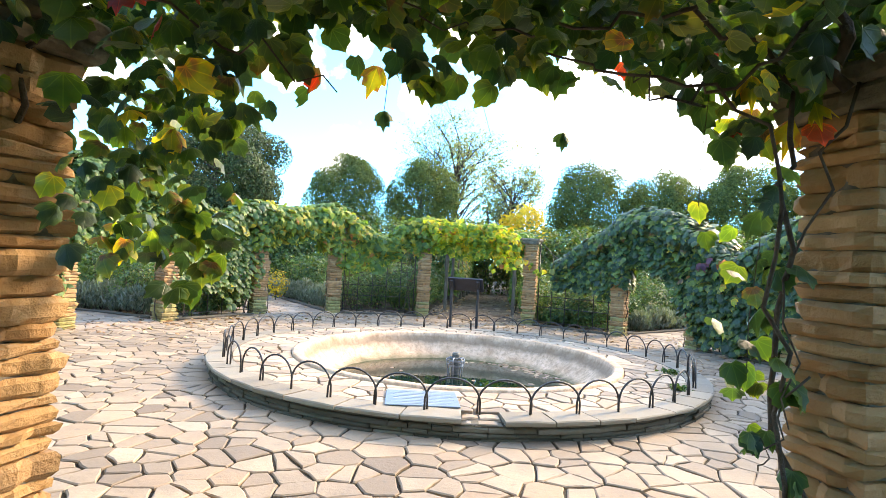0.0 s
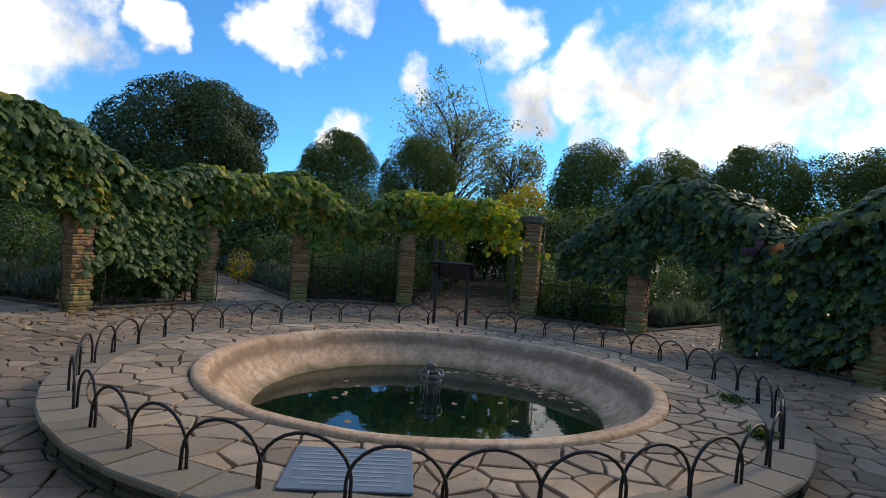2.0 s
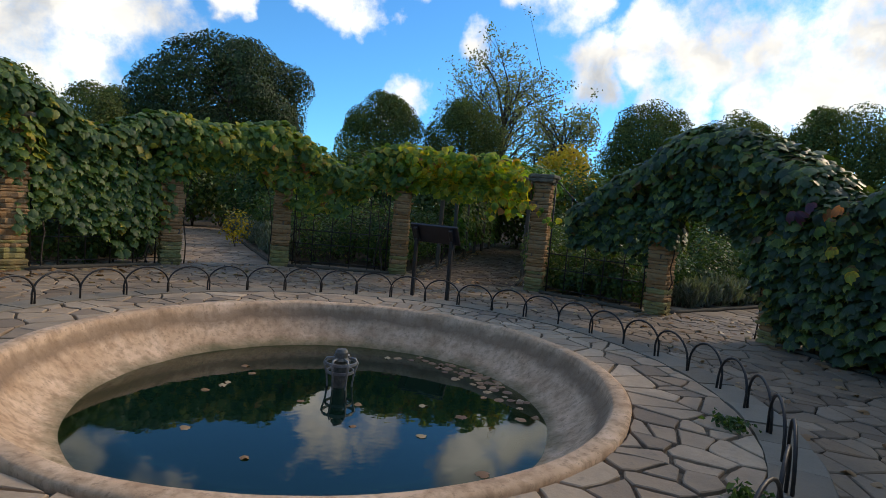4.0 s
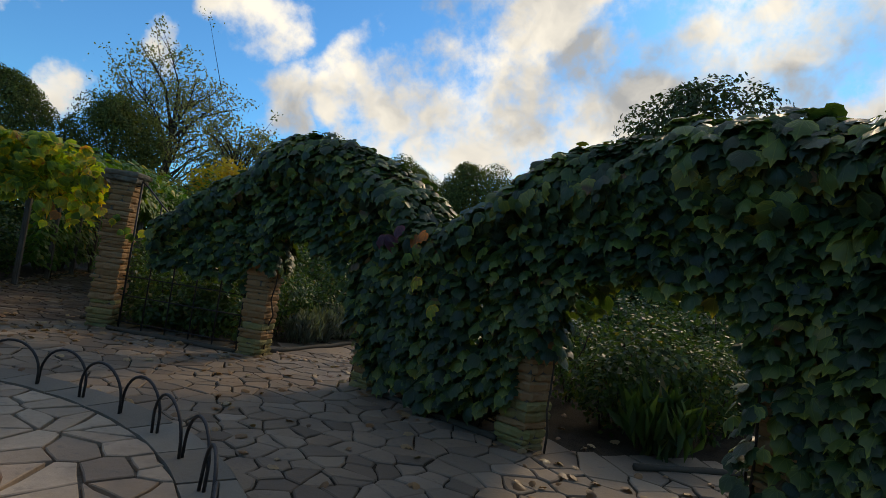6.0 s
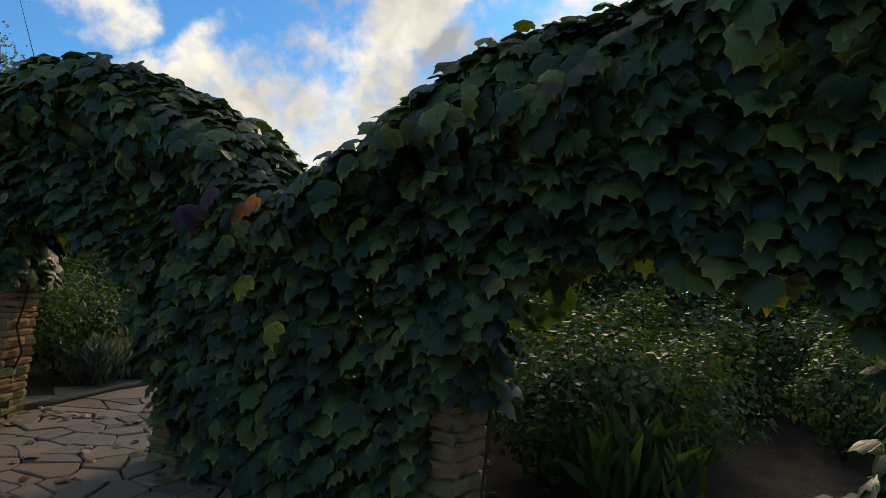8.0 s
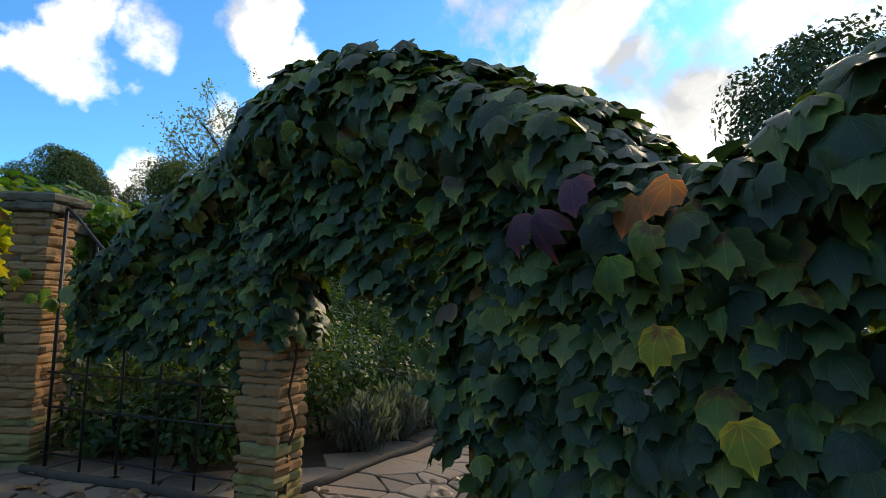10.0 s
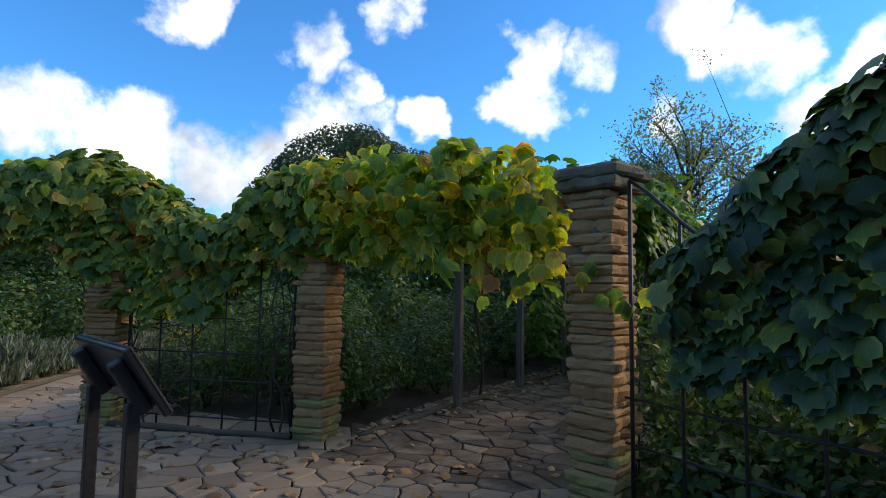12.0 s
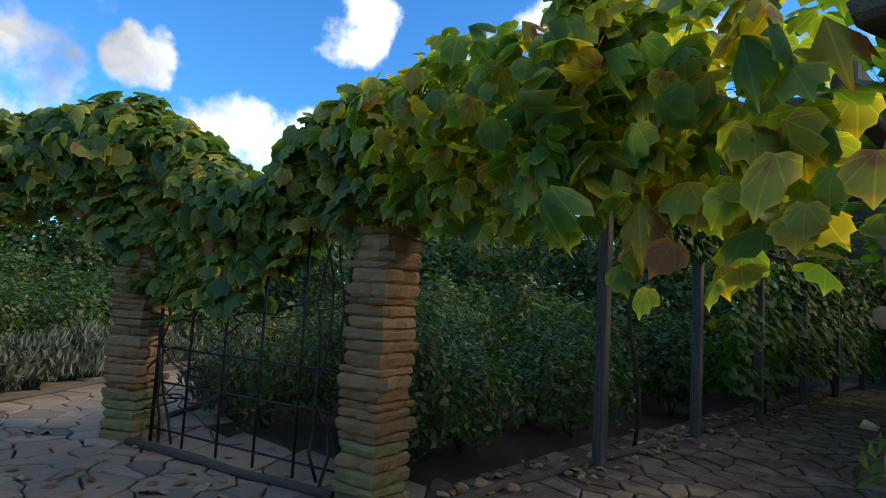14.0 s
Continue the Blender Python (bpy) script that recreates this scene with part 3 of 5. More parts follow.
def arc_block(r0, r1, a0, a1, z0, z1, gap=0.008, jit=0.01, segs=3):
    """A block bent round the pool, edges chamfered by hand."""
    verts, faces = [], []
    g0, g1 = a0 + gap / r1, a1 - gap / r1
    j = [rng.uniform(-jit, jit) for _ in range(4)]
    b = min(0.012, (z1 - z0) / 3)
    for i in range(segs + 1):
        a = g0 + (g1 - g0) * i / segs
        ro, ri = r1 + j[0] + (j[1] - j[0]) * i / segs, r0 + j[2] * 0.5
        end = 0.006 if i in (0, segs) else 0.0
        for r, z in ((ri, z0), (ro - 0.004, z0), (ro, z0 + b), (ro + rng.uniform(-0.004, 0.004), z1 - b - end), (ro - b, z1 - end), (ri, z1 - end)):
            verts.append((r * math.sin(a), r * math.cos(a), z))
    for i in range(segs):
        for k in range(6):
            faces.append((i * 6 + k, i * 6 + (k + 1) % 6, (i + 1) * 6 + (k + 1) % 6, (i + 1) * 6 + k))
    faces.append(tuple(range(6))[::-1])
    faces.append(tuple(range(segs * 6, segs * 6 + 6)))
    return verts, [f[::-1] for f in faces]


BROKEN = (radians(174.2), radians(180.4))   # where a slab has broken away
joints = [BROKEN[1]]
while joints[-1] < BROKEN[0] + 2 * math.pi - 0.22:
    joints.append(joints[-1] + rng.uniform(0.11, 0.19))
joints.append(BROKEN[0] + 2 * math.pi)
for a, b in zip(joints, joints[1:]):
    v, f = arc_block(R_KERB - 0.33, R_KERB, a, b, Z_KERB - 0.045, Z_KERB + rng.uniform(-0.004, 0.006))
    part("kerb_slab", mesh_of("kerb_slab", v, f, M_KERB), fountain)
for r0, r1, a, b, z in ((0.33, 0.17, 0.0, 0.55, -0.028), (0.33, 0.2, 0.55, 1.0, -0.034), (0.165, 0.04, 0.1, 0.7, -0.046), (0.195, 0.06, 0.7, 0.95, -0.05)):
    w = BROKEN[1] - BROKEN[0]
    v, f = arc_block(R_KERB - r0, R_KERB - r1, BROKEN[0] + w * a, BROKEN[0] + w * b, Z_KERB - 0.075, Z_KERB + z, jit=0.02)
    part("broken_stone", mesh_of("broken_stone", v, f, M_PAVE_RIM), fountain, "pale broken stone where a kerb slab is missing")
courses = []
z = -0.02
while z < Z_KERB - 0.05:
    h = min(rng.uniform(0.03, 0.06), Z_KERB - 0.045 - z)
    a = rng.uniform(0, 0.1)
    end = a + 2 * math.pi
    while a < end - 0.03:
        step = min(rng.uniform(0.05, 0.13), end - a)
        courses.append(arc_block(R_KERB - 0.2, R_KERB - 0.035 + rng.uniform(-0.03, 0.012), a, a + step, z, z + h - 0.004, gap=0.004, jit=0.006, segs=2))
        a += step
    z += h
# wall stone coloured dark for the shade of the overhanging slabs
tagged(part("kerb_wall", mesh_of("kerb_wall", *join_geo(courses), M_DARK_STONE), fountain, "low wall of thin rough stones under the slabs"), kind="stuff")


# ---- crazy paving ----
def clip(poly, px, py, nx, ny):
    """Keep the side of a polygon where (p - (px, py)) . n <= 0."""
    res = []
    for i, (x, y) in enumerate(poly):
        qx, qy = poly[(i + 1) % len(poly)]
        d0, d1 = (x - px) * nx + (y - py) * ny, (qx - px) * nx + (qy - py) * ny
        if d0 <= 0:
            res.append((x, y))
        if d0 * d1 < 0:
            t = d0 / (d0 - d1)
            res.append((x + (qx - x) * t, y + (qy - y) * t))
    return res


def cells(seeds, reach, gap):
    """Voronoi cells of the seeds, each drawn in by half the joint."""
    grid = {}
    for i, (x, y) in enumerate(seeds):
        grid.setdefault((int(x // reach), int(y // reach)), []).append(i)
    res = []
    for i, (x, y) in enumerate(seeds):
        poly = [(x - reach, y - reach), (x + reach, y - reach), (x + reach, y + reach), (x - reach, y + reach)]
        gx, gy = int(x // reach), int(y // reach)
        for cx in (gx - 1, gx, gx + 1):
            for cy in (gy - 1, gy, gy + 1):
                for j in grid.get((cx, cy), ()):
                    if j == i:
                        continue
                    dx, dy = seeds[j][0] - x, seeds[j][1] - y
                    d = math.hypot(dx, dy)
                    if d < 2 * reach and poly:
                        nx, ny = dx / d, dy / d
                        poly = clip(poly, x + nx * (d / 2 - gap), y + ny * (d / 2 - gap), nx, ny)
        res.append(poly)
    return res


def stone_geo(poly, z, thick, lift, bevel=0.012):
    """A flat stone from its outline: sides, a worn chamfer and a slightly tilted top."""
    cx, cy = sum(p[0] for p in poly) / len(poly), sum(p[1] for p in poly) / len(poly)
    tx, ty = rng.uniform(-0.012, 0.012), rng.uniform(-0.012, 0.012)
    n = len(poly)
    verts = []
    rough = []
    for i, (x, y) in enumerate(poly):
        qx, qy = poly[(i + 1) % n]
        rough.append((x + rng.uniform(-0.008, 0.008), y + rng.uniform(-0.008, 0.008)))
        if math.hypot(qx - x, qy - y) > 0.15:
            u = rng.uniform(0.3, 0.7)
            rough.append((x + (qx - x) * u + rng.uniform(-0.012, 0.012), y + (qy - y) * u + rng.uniform(-0.012, 0.012)))
    poly = rough
    n = len(poly)
    for inset, dz in ((0.0, -thick), (0.0, -bevel * 0.7), (bevel, 0.0)):
        for x, y in poly:
            d = max(math.hypot(x - cx, y - cy), 1e-4)
            s = max(1 - inset / d, 0.3)
            px, py = cx + (x - cx) * s, cy + (y - cy) * s
            verts.append((px, py, z + dz + lift + (px - cx) * tx + (py - cy) * ty))
    faces = []
    for k in range(2):
        for i in range(n):
            j = (i + 1) % n
            faces.append((k * n + i, k * n + j, (k + 1) * n + j, (k + 1) * n + i))
    faces.append(tuple(range(2 * n, 3 * n)))
    return verts, faces


def axis_strip(x, y, x0, y0, x1, y1, half):
    dx, dy = x1 - x0, y1 - y0
    ln = math.hypot(dx, dy)
    s = ((x - x0) * dx + (y - y0) * dy) / ln
    o = abs((x - x0) * dy - (y - y0) * dx) / ln
    return 0 <= s <= ln and o <= half


PATHS = []


def gate_path(a, b, half, length, start=-0.3, turn=0.0):
    """A path that leads out between two pillars."""
    mx, my = (PIL[a][0] + PIL[b][0]) / 2, (PIL[a][1] + PIL[b][1]) / 2
    d = Vector((mx - CX, my - CY, 0)).normalized()
    d.rotate(Euler((0, 0, radians(-turn))))
    PATHS.append((mx + d.x * start, my + d.y * start, mx + d.x * length, my + d.y * length, half))


gate_path("D", "E", 0.95, 13.0, turn=1.0)
gate_path("B", "C", 0.78, 11.0)
gate_path("F", "G", 0.8, 10.0, turn=4.0)
PATHS.append((6.6, 8.85, 14.4, 7.4, 0.75))
gate_path("Z", "A", 0.9, 6.0)
gate_path("L0", "R0", 1.5, 5.0)
gate_path("J", "K", 0.8, 3.0)
gate_path("M", "N", 0.8, 3.0)
gate_path("L1", "L2", 0.8, 3.0)
gate_path("L3", "L4", 0.8, 3.0)
OUTLINE = [(math.atan2(x - CX, y - CY), math.hypot(x - CX, y - CY)) for _, x, y in PILLARS]
OUTLINE.sort()


def ring_edge(x, y):
    """How far out the square's edge lies in this direction."""
    a = math.atan2(x - CX, y - CY)
    ang = [o[0] for o in OUTLINE]
    rad = [o[1] for o in OUTLINE]
    return float(np.interp(a, [ang[-1] - 2 * math.pi] + ang + [ang[0] + 2 * math.pi], [rad[-1]] + rad + [rad[0]]))


def paved(x, y):
    r = math.hypot(x - CX, y - CY)
    if r < R_KERB - 0.12:
        return False
    return r < ring_edge(x, y) - 0.12 or any(axis_strip(x, y, *p) for p in PATHS)


def seeds_in(test, x0, x1, y0, y1, step):
    pts = []
    ny, nx = int((y1 - y0) / (step * 0.9)), int((x1 - x0) / step)
    for j in range(ny):
        for i in range(nx):
            x = x0 + (i + 0.5 * (j % 2)) * step + rng.uniform(-0.46, 0.46) * step
            y = y0 + j * step * 0.9 + rng.uniform(-0.46, 0.46) * step
            if test(x, y) and rng.random() > 0.22:
                pts.append((x, y))
    return pts


SEEDS = seeds_in(paved, -12.5, 14.5, -5.0, 29.5, 0.238)
POLYS = cells(SEEDS, 0.65, 0.0085)
pavement = thing("pavement", CX, CY, 0, "grey crazy paving of broken stone slabs with open joints", "pavement", kind="structure")
NEAR = sorted(range(len(SEEDS)), key=lambda i: (SEEDS[i][0] - 3.6) ** 2 + (SEEDS[i][1] - 10.2) ** 2)[:300]
near_set = set(NEAR)
rest, dirty = [], []
for i, poly in enumerate(POLYS):
    if len(poly) < 3:
        continue
    x, y = SEEDS[i]
    local = [(px - CX, py - CY) for px, py in poly]
    geo = stone_geo(local, 0.0, 0.05, rng.uniform(-0.007, 0.006))
    if i in near_set:
        part("paving_stone", mesh_of("paving_stone", *geo, M_PAVE), pavement)
    elif axis_strip(x, y, *PATHS[0]) and math.hypot(x - CX, y - CY) > 7.2:
        dirty.append(geo)
    else:
        rest.append(geo)
tagged(part("paving_field", mesh_of("paving_field", *join_geo(rest), M_PAVE_REST), pavement, "wide field of broken grey paving slabs"), kind="stuff")

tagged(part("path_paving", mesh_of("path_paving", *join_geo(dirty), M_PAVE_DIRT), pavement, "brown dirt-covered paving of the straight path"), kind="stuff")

PLAQUE = (-0.18, 5.68)


def rim_paved(x, y):
    r = math.hypot(x, y)
    return R_RIM + 0.05 < r < R_KERB - 0.36


rim_seeds = seeds_in(rim_paved, -3.4, 3.4, -3.4, 3.4, 0.225)
for i, poly in enumerate(cells(rim_seeds, 0.6, 0.012)):
    # trim to the ring between lip and kerb slabs
    x, y = rim_seeds[i]
    r = math.hypot(x, y)
    ux, uy = x / r, y / r
    poly = clip(poly, ux * (R_KERB - 0.345), uy * (R_KERB - 0.345), ux, uy)
    poly = clip(poly, ux * (R_RIM + 0.035), uy * (R_RIM + 0.035), -ux, -uy) if poly else poly
    if len(poly) >= 3:
        part("paving_stone", mesh_of("paving_stone", *stone_geo(poly, Z_KERB - 0.005, 0.04, rng.uniform(-0.004, 0.003), 0.008), M_PAVE_RIM), fountain)

# ---- hoops round the pool ----
hoop_pts = [(-0.262, 0, 0.0), (-0.262, 0, 0.10)] + [(-0.262 * math.cos(t), 0, 0.11 + 0.22 * math.sin(t)) for t in np.linspace(0.05, math.pi - 0.05, 13)] + [(0.262, 0, 0.10), (0.262, 0, 0.0)]
HN = 42
first = None
for i in range(HN):
    deg = 360 * i / HN + 2.0
    x, y = ring(deg, R_HOOP + (0.012 if i % 2 else -0.012))
    m4 = pose(x, y, Z_KERB - 0.01, rng.uniform(-3, 3), 0, -deg + rng.uniform(-1.5, 1.5))
    if first is None:
        first = new("fence_hoop", mesh_of("fence_hoop", *tube(hoop_pts, 0.0105, 7), M_IRON, True))
        first.matrix_basis = m4
        tagged(first, "low bent black iron hoop set in the kerb", "fence hoop", "hoops round the pool")
    else:
        copy_thing(first, m4)

# ---- fountain jet in the pool ----
jet = thing("fountain_jet", CX, CY + 0.42, Z_WATER - 0.10, "weathered metal fountain head in a cage, standing in water", "fountain head")
part("pipe", mesh_of("pipe", *lathe([(0.001, 0.0), (0.062, 0.0), (0.062, 0.30), (0.05, 0.32), (0.05, 0.345), (0.001, 0.345)][::-1], 18), M_BRONZE, False), jet, "upright dark pipe")
part("cap", mesh_of("cap", *lathe([(0.001, 0.34), (0.075, 0.34), (0.085, 0.36), (0.06, 0.38), (0.06, 0.43), (0.045, 0.455), (0.001, 0.46)][::-1], 18), M_BRONZE), jet, "dark stepped nozzle")
for z, r in ((0.06, 0.115), (0.25, 0.115), (0.335, 0.14)):
    part("band", mesh_of("band", *lathe([(r, z - 0.012), (r + 0.012, z - 0.012), (r + 0.012, z + 0.012), (r, z + 0.012)], 24, True), M_ZINC), jet)
for k in range(6):
    a = math.pi * k / 3 + 0.3
    pts = [(r * math.sin(a), r * math.cos(a), z) for r, z in ((0.11, 0.02), (0.115, 0.12), (0.125, 0.22), (0.155, 0.33), (0.13, 0.37), (0.06, 0.375))]
    part("strap", mesh_of("strap", *tube(pts, 0.010, 6), M_ZINC, True), jet)

# ---- plaque ----
plaque = thing("plaque", PLAQUE[0], PLAQUE[1], Z_KERB + 0.0, "blue-grey inscribed slate plaque let into the pool rim", "plaque")
plaque.rotation_euler = (0, 0, radians(4))
part("slab", mesh_of("slab", *bar(0.74, 0.62, 0.014, 0.004), M_PLAQUE), plaque)
for row in range(9):
    wdt = (0.5, 0.66, 0.62, 0.7, 0.58, 0.66, 0.4, 0.62, 0.5)[row]
    part("lettering", mesh_of("lettering", *bar(wdt, 0.018, 0.003, 0.001), M_LETTER), plaque, m=pose(0, 0.24 - row * 0.06, 0.0135))

# ---- sign board ----
board = thing("sign_board", 0.50, 13.44, 0, "black metal information board tilted on two posts", "sign")
for x in (-0.33, 0.33):
    part("post", mesh_of("post", *bar(0.058, 0.058, 1.0, 0.006), M_IRON), board, m=pose(x, 0.0, 0))
panel = part("panel", mesh_of("panel", *bar(0.88, 0.36, 0.03, 0.008), M_BOARD), board, "glossy black tilted panel", m=pose(0, 0.012, 1.09, -58, 0, 0))
part("panel_frame", mesh_of("panel_frame", *join_geo([([(x + ox, y + oy, z + 0.026) for x, y, z in v], f) for (v, f), ox, oy in ((bar(0.88, 0.03, 0.016), 0, 0.166), (bar(0.88, 0.03, 0.016), 0, -0.166), (bar(0.03, 0.3, 0.016), 0.426, 0), (bar(0.03, 0.3, 0.016), -0.426, 0))]), M_IRON), panel)
for x in (-0.33, 0.33):
    part("bracket", mesh_of("bracket", *bar(0.075, 0.27, 0.06, 0.008), M_IRON), panel, m=pose(x, 0.0, -0.0615))
board.rotation_euler = (0, 0, radians(-19.2))

# ---- pillars ----
W = 0.37


def course_geo(seed, h, w=W, rough=0.014):
    """One rough-faced stone course, bulging outwards, with broken edges."""
    r = np.random.default_rng(seed)
    base = []
    k = 5
    for side in range(4):
        for i in range(k):
            t = -0.5 + i / k
            p = ((t, -0.5), (0.5, t), (-t, 0.5), (-0.5, -t))[side]
            base.append(p)
    n = len(base)
    off = r.normal(0, rough, n)
    off2 = r.normal(0, rough * 0.6, n)
    verts = []
    for lvl, (z, ins) in enumerate(((0.0, 0.022), (0.22, 0.004), (0.72, 0.0), (0.97, 0.018))):
        for i, (x, y) in enumerate(base):
            o = off[i] + off2[(i * 3 + lvl) % n] * 0.6
            d = max(abs(x), abs(y)) * 2
            s = w * (1 + (o - ins) * 2 / w)
            corner = 0.97 if abs(abs(x) - abs(y)) < 0.05 else 1.0
            verts.append((x * s * corner, y * s * corner, h * z + (r.normal(0, 0.003) if lvl in (1, 2) else 0)))
    faces = []
    for l in range(3):
        for i in range(n):
            j = (i + 1) % n
            faces.append((l * n + i, l * n + j, (l + 1) * n + j, (l + 1) * n + i))
    faces.append(tuple(range(n))[::-1])
    faces.append(tuple(range(3 * n, 4 * n)))
    return verts, faces


COURSES = {}
for mat_name, mat in (("stone", M_STONE), ("moss", M_MOSS)):
    for hi, h in enumerate((0.05, 0.065, 0.08, 0.1)):
        for v in range(4):
            COURSES[mat_name, hi, v] = mesh_of("course", *course_geo(hi * 10 + v, h), mat)
CAP_MESH = mesh_of("cap", *join_geo([course_geo(77, 0.085, 0.49, 0.012), ([(x, y, z + 0.083) for x, y, z in course_geo(78, 0.085, 0.53, 0.016)[0]], course_geo(78, 0.085, 0.53, 0.016)[1])]), M_CAP)
CORE = mesh_of("core", *bar(W - 0.07, W - 0.07, 2.26, 0.01), M_JOINT)
HEIGHTS = (0.05, 0.065, 0.08, 0.1)
for name, x, y in PILLARS:
    face = -math.degrees(math.atan2(x - CX, y - CY))
    pil = thing("stone_pillar", x, y, 0, "square pillar of thin rough tan stone courses with slab cap", "pillar", "pillars round the square")
    pil.rotation_euler = (0, 0, radians(face))
    part("core", CORE, pil)
    z = -0.02
    while z < 2.24:
        hi = int(rng.integers(0, 4))
        me = COURSES["moss" if z < 0.16 or (z < 0.5 and rng.random() < 0.45) else "stone", hi, int(rng.integers(0, 4))]
        part("stone", me, pil, m=pose(rng.uniform(-0.006, 0.006), rng.uniform(-0.006, 0.006), z, 0, 0, 90 * int(rng.integers(0, 4)) + rng.uniform(-1.5, 1.5)))
        z += HEIGHTS[hi]
    part("cap", CAP_MESH, pil, "dark weathered slab cap", m=pose(0, 0, z, 0, 0, rng.uniform(-2, 2)))

# ---- iron trellis between pillars ----
FENCES = [("L0", "L1"), ("L2", "L3"), ("L4", "Z"), ("A", "B"), ("C", "D"), ("E", "F"), ("G", "H"), ("I", "J"), ("K", "M"), ("N", "R0")]


def bay(a, b, inset=0.28):
    """Ends of a bay between two pillars' faces, as vectors."""
    p, q = Vector((*PIL[a], 0)), Vector((*PIL[b], 0))
    d = (q - p).normalized()
    return p + d * inset, q - d * inset


def sag(t, low=1.70):
    """Height of the hanging top bar along a fence bay."""
    return 2.30 - (2.30 - low) * (1 - (2 * t - 1) ** 2) ** 1.4


for a, b in FENCES:
    p, q = bay(a, b)
    d = (q - p)
    ln = d.length
    tr = thing("iron_trellis", (p.x + q.x) / 2, (p.y + q.y) / 2, 0, "black iron trellis with hanging top bar between pillars", "trellis", "trellises round the square")
    tr.rotation_euler = (0, 0, math.atan2(d.y, d.x))
    for k in range(6):
        t = k / 5
        me = mesh_of("upright", *tube([(0, 0, 0), (0, 0, sag(t))], 0.011 if 0 < k < 5 else 0.015, 6), M_IRON, True)
        part("upright", me, tr, m=pose((t - 0.5) * ln, 0, 0))
    for z in (0.12, 0.52, 0.82):
        part("rail", mesh_of("rail", *tube([(-ln / 2 - 0.06, 0, z), (ln / 2 + 0.06, 0, z)], 0.010, 6), M_IRON, True), tr)
    pts = [((t - 0.5) * ln, 0, sag(t)) for t in np.linspace(0, 1, 15)]
    part("top_bar", mesh_of("top_bar", *tube(pts, 0.013, 6), M_IRON, True), tr, "curved hanging bar")
    for s in (-1, 1):
        part("bracket", mesh_of("bracket", *tube([(s * (ln / 2 + 0.1), 0, 2.22), (s * ln / 2, 0, 2.22)], 0.012, 6), M_IRON, True), tr)


def edging(x0, y0, x1, y1):
    d = Vector((x1 - x0, y1 - y0, 0))
    n = max(4, int(d.length / 0.4))
    pts = [(x0 + d.x * i / n + rng.normal(0, 0.012), y0 + d.y * i / n + rng.normal(0, 0.012), 0.02 + rng.normal(0, 0.005)) for i in range(n + 1)]
    ob = new("edging_strip", mesh_of("edging_strip", *tube(pts, [0.035 + rng.normal(0, 0.003) for _ in pts], 8), M_DARK_STONE, True))
    tagged(ob, "narrow rounded stone edging between paving and soil", "edging", kind="structure")


for a, b in FENCES:
    p, q = bay(a, b, 0.2)
    inn = (Vector((CX, CY, 0)) - (p + q) / 2).normalized() * 0.16
    edging(p.x + inn.x, p.y + inn.y, q.x + inn.x, q.y + inn.y)
for x0, y0, x1, y1, half in PATHS:
    d = Vector((x1 - x0, y1 - y0, 0)).normalized()
    sx, sy = d.y * (half + 0.2), -d.x * (half + 0.2)
    k = 0.65
    for s in (-1, 1):
        edging(x0 + d.x * k + s * sx, y0 + d.y * k + s * sy, x1 + s * sx, y1 + s * sy)

# ---- vines ----
UP = np.array([0.0, 0.0, 1.0])


def along(p, q, t):
    return np.array([p.x + (q.x - p.x) * t, p.y + (q.y - p.y) * t])


def sausage(p, q, spine, rx, rz, count, t0=0.0, t1=1.0, size=(0.11, 0.215), lump=0.16):
    """Leaves over a rounded mass along a bay: spine(t) its height, rx and rz its half depth and half height."""
    t = rng.uniform(t0, t1, count)
    dirx = np.array([q.x - p.x, q.y - p.y])
    ln = np.linalg.norm(dirx)
    dirx /= ln
    out = np.array([-dirx[1], dirx[0]])
    th = rng.uniform(-math.pi, math.pi, count)
    # the underside carries fewer leaves
    th = np.where((np.sin(th) < -0.3) & (rng.random(count) < 0.45), -th, th)
    rad = np.where(rng.random(count) < 0.72, rng.uniform(0.86, 1.14, count), rng.uniform(0.45, 0.9, count))
    rad = np.where(rng.random(count) < 0.025, rng.uniform(1.05, 1.25, count), rad)
    bump_ = np.array([(noise.noise((float(a) * ln * 1.6 + p.x, float(b) * 1.1, p.y)) + 0.7 * noise.noise((float(a) * ln * 4.5 + p.y, float(b) * 3, p.x))) for a, b in zip(t, th)])
    rad = rad * (1 + lump * bump_ * 1.5)
    zs = np.array([spine(float(a)) for a in t])
    rxs = np.array([rx(float(a)) if callable(rx) else rx for a in t])
    rzs = np.array([rz(float(a)) if callable(rz) else rz for a in t])
    c, s = np.cos(th), np.sin(th)
    P = np.stack([p.x + (q.x - p.x) * t + out[0] * c * rxs * rad, p.y + (q.y - p.y) * t + out[1] * c * rxs * rad, zs + s * rzs * rad], 1)
    eps = 0.02
    slope = np.array([(spine(min(1.0, float(a) + eps)) - spine(max(0.0, float(a) - eps))) / (2 * eps * ln) for a in t])
    N = np.stack([out[0] * c / rxs - dirx[0] * slope * 0.6 * np.maximum(s, 0) / rzs, out[1] * c / rxs - dirx[1] * slope * 0.6 * np.maximum(s, 0) / rzs, s / rzs], 1)
    return P, unit(N), rng.uniform(*size, count)


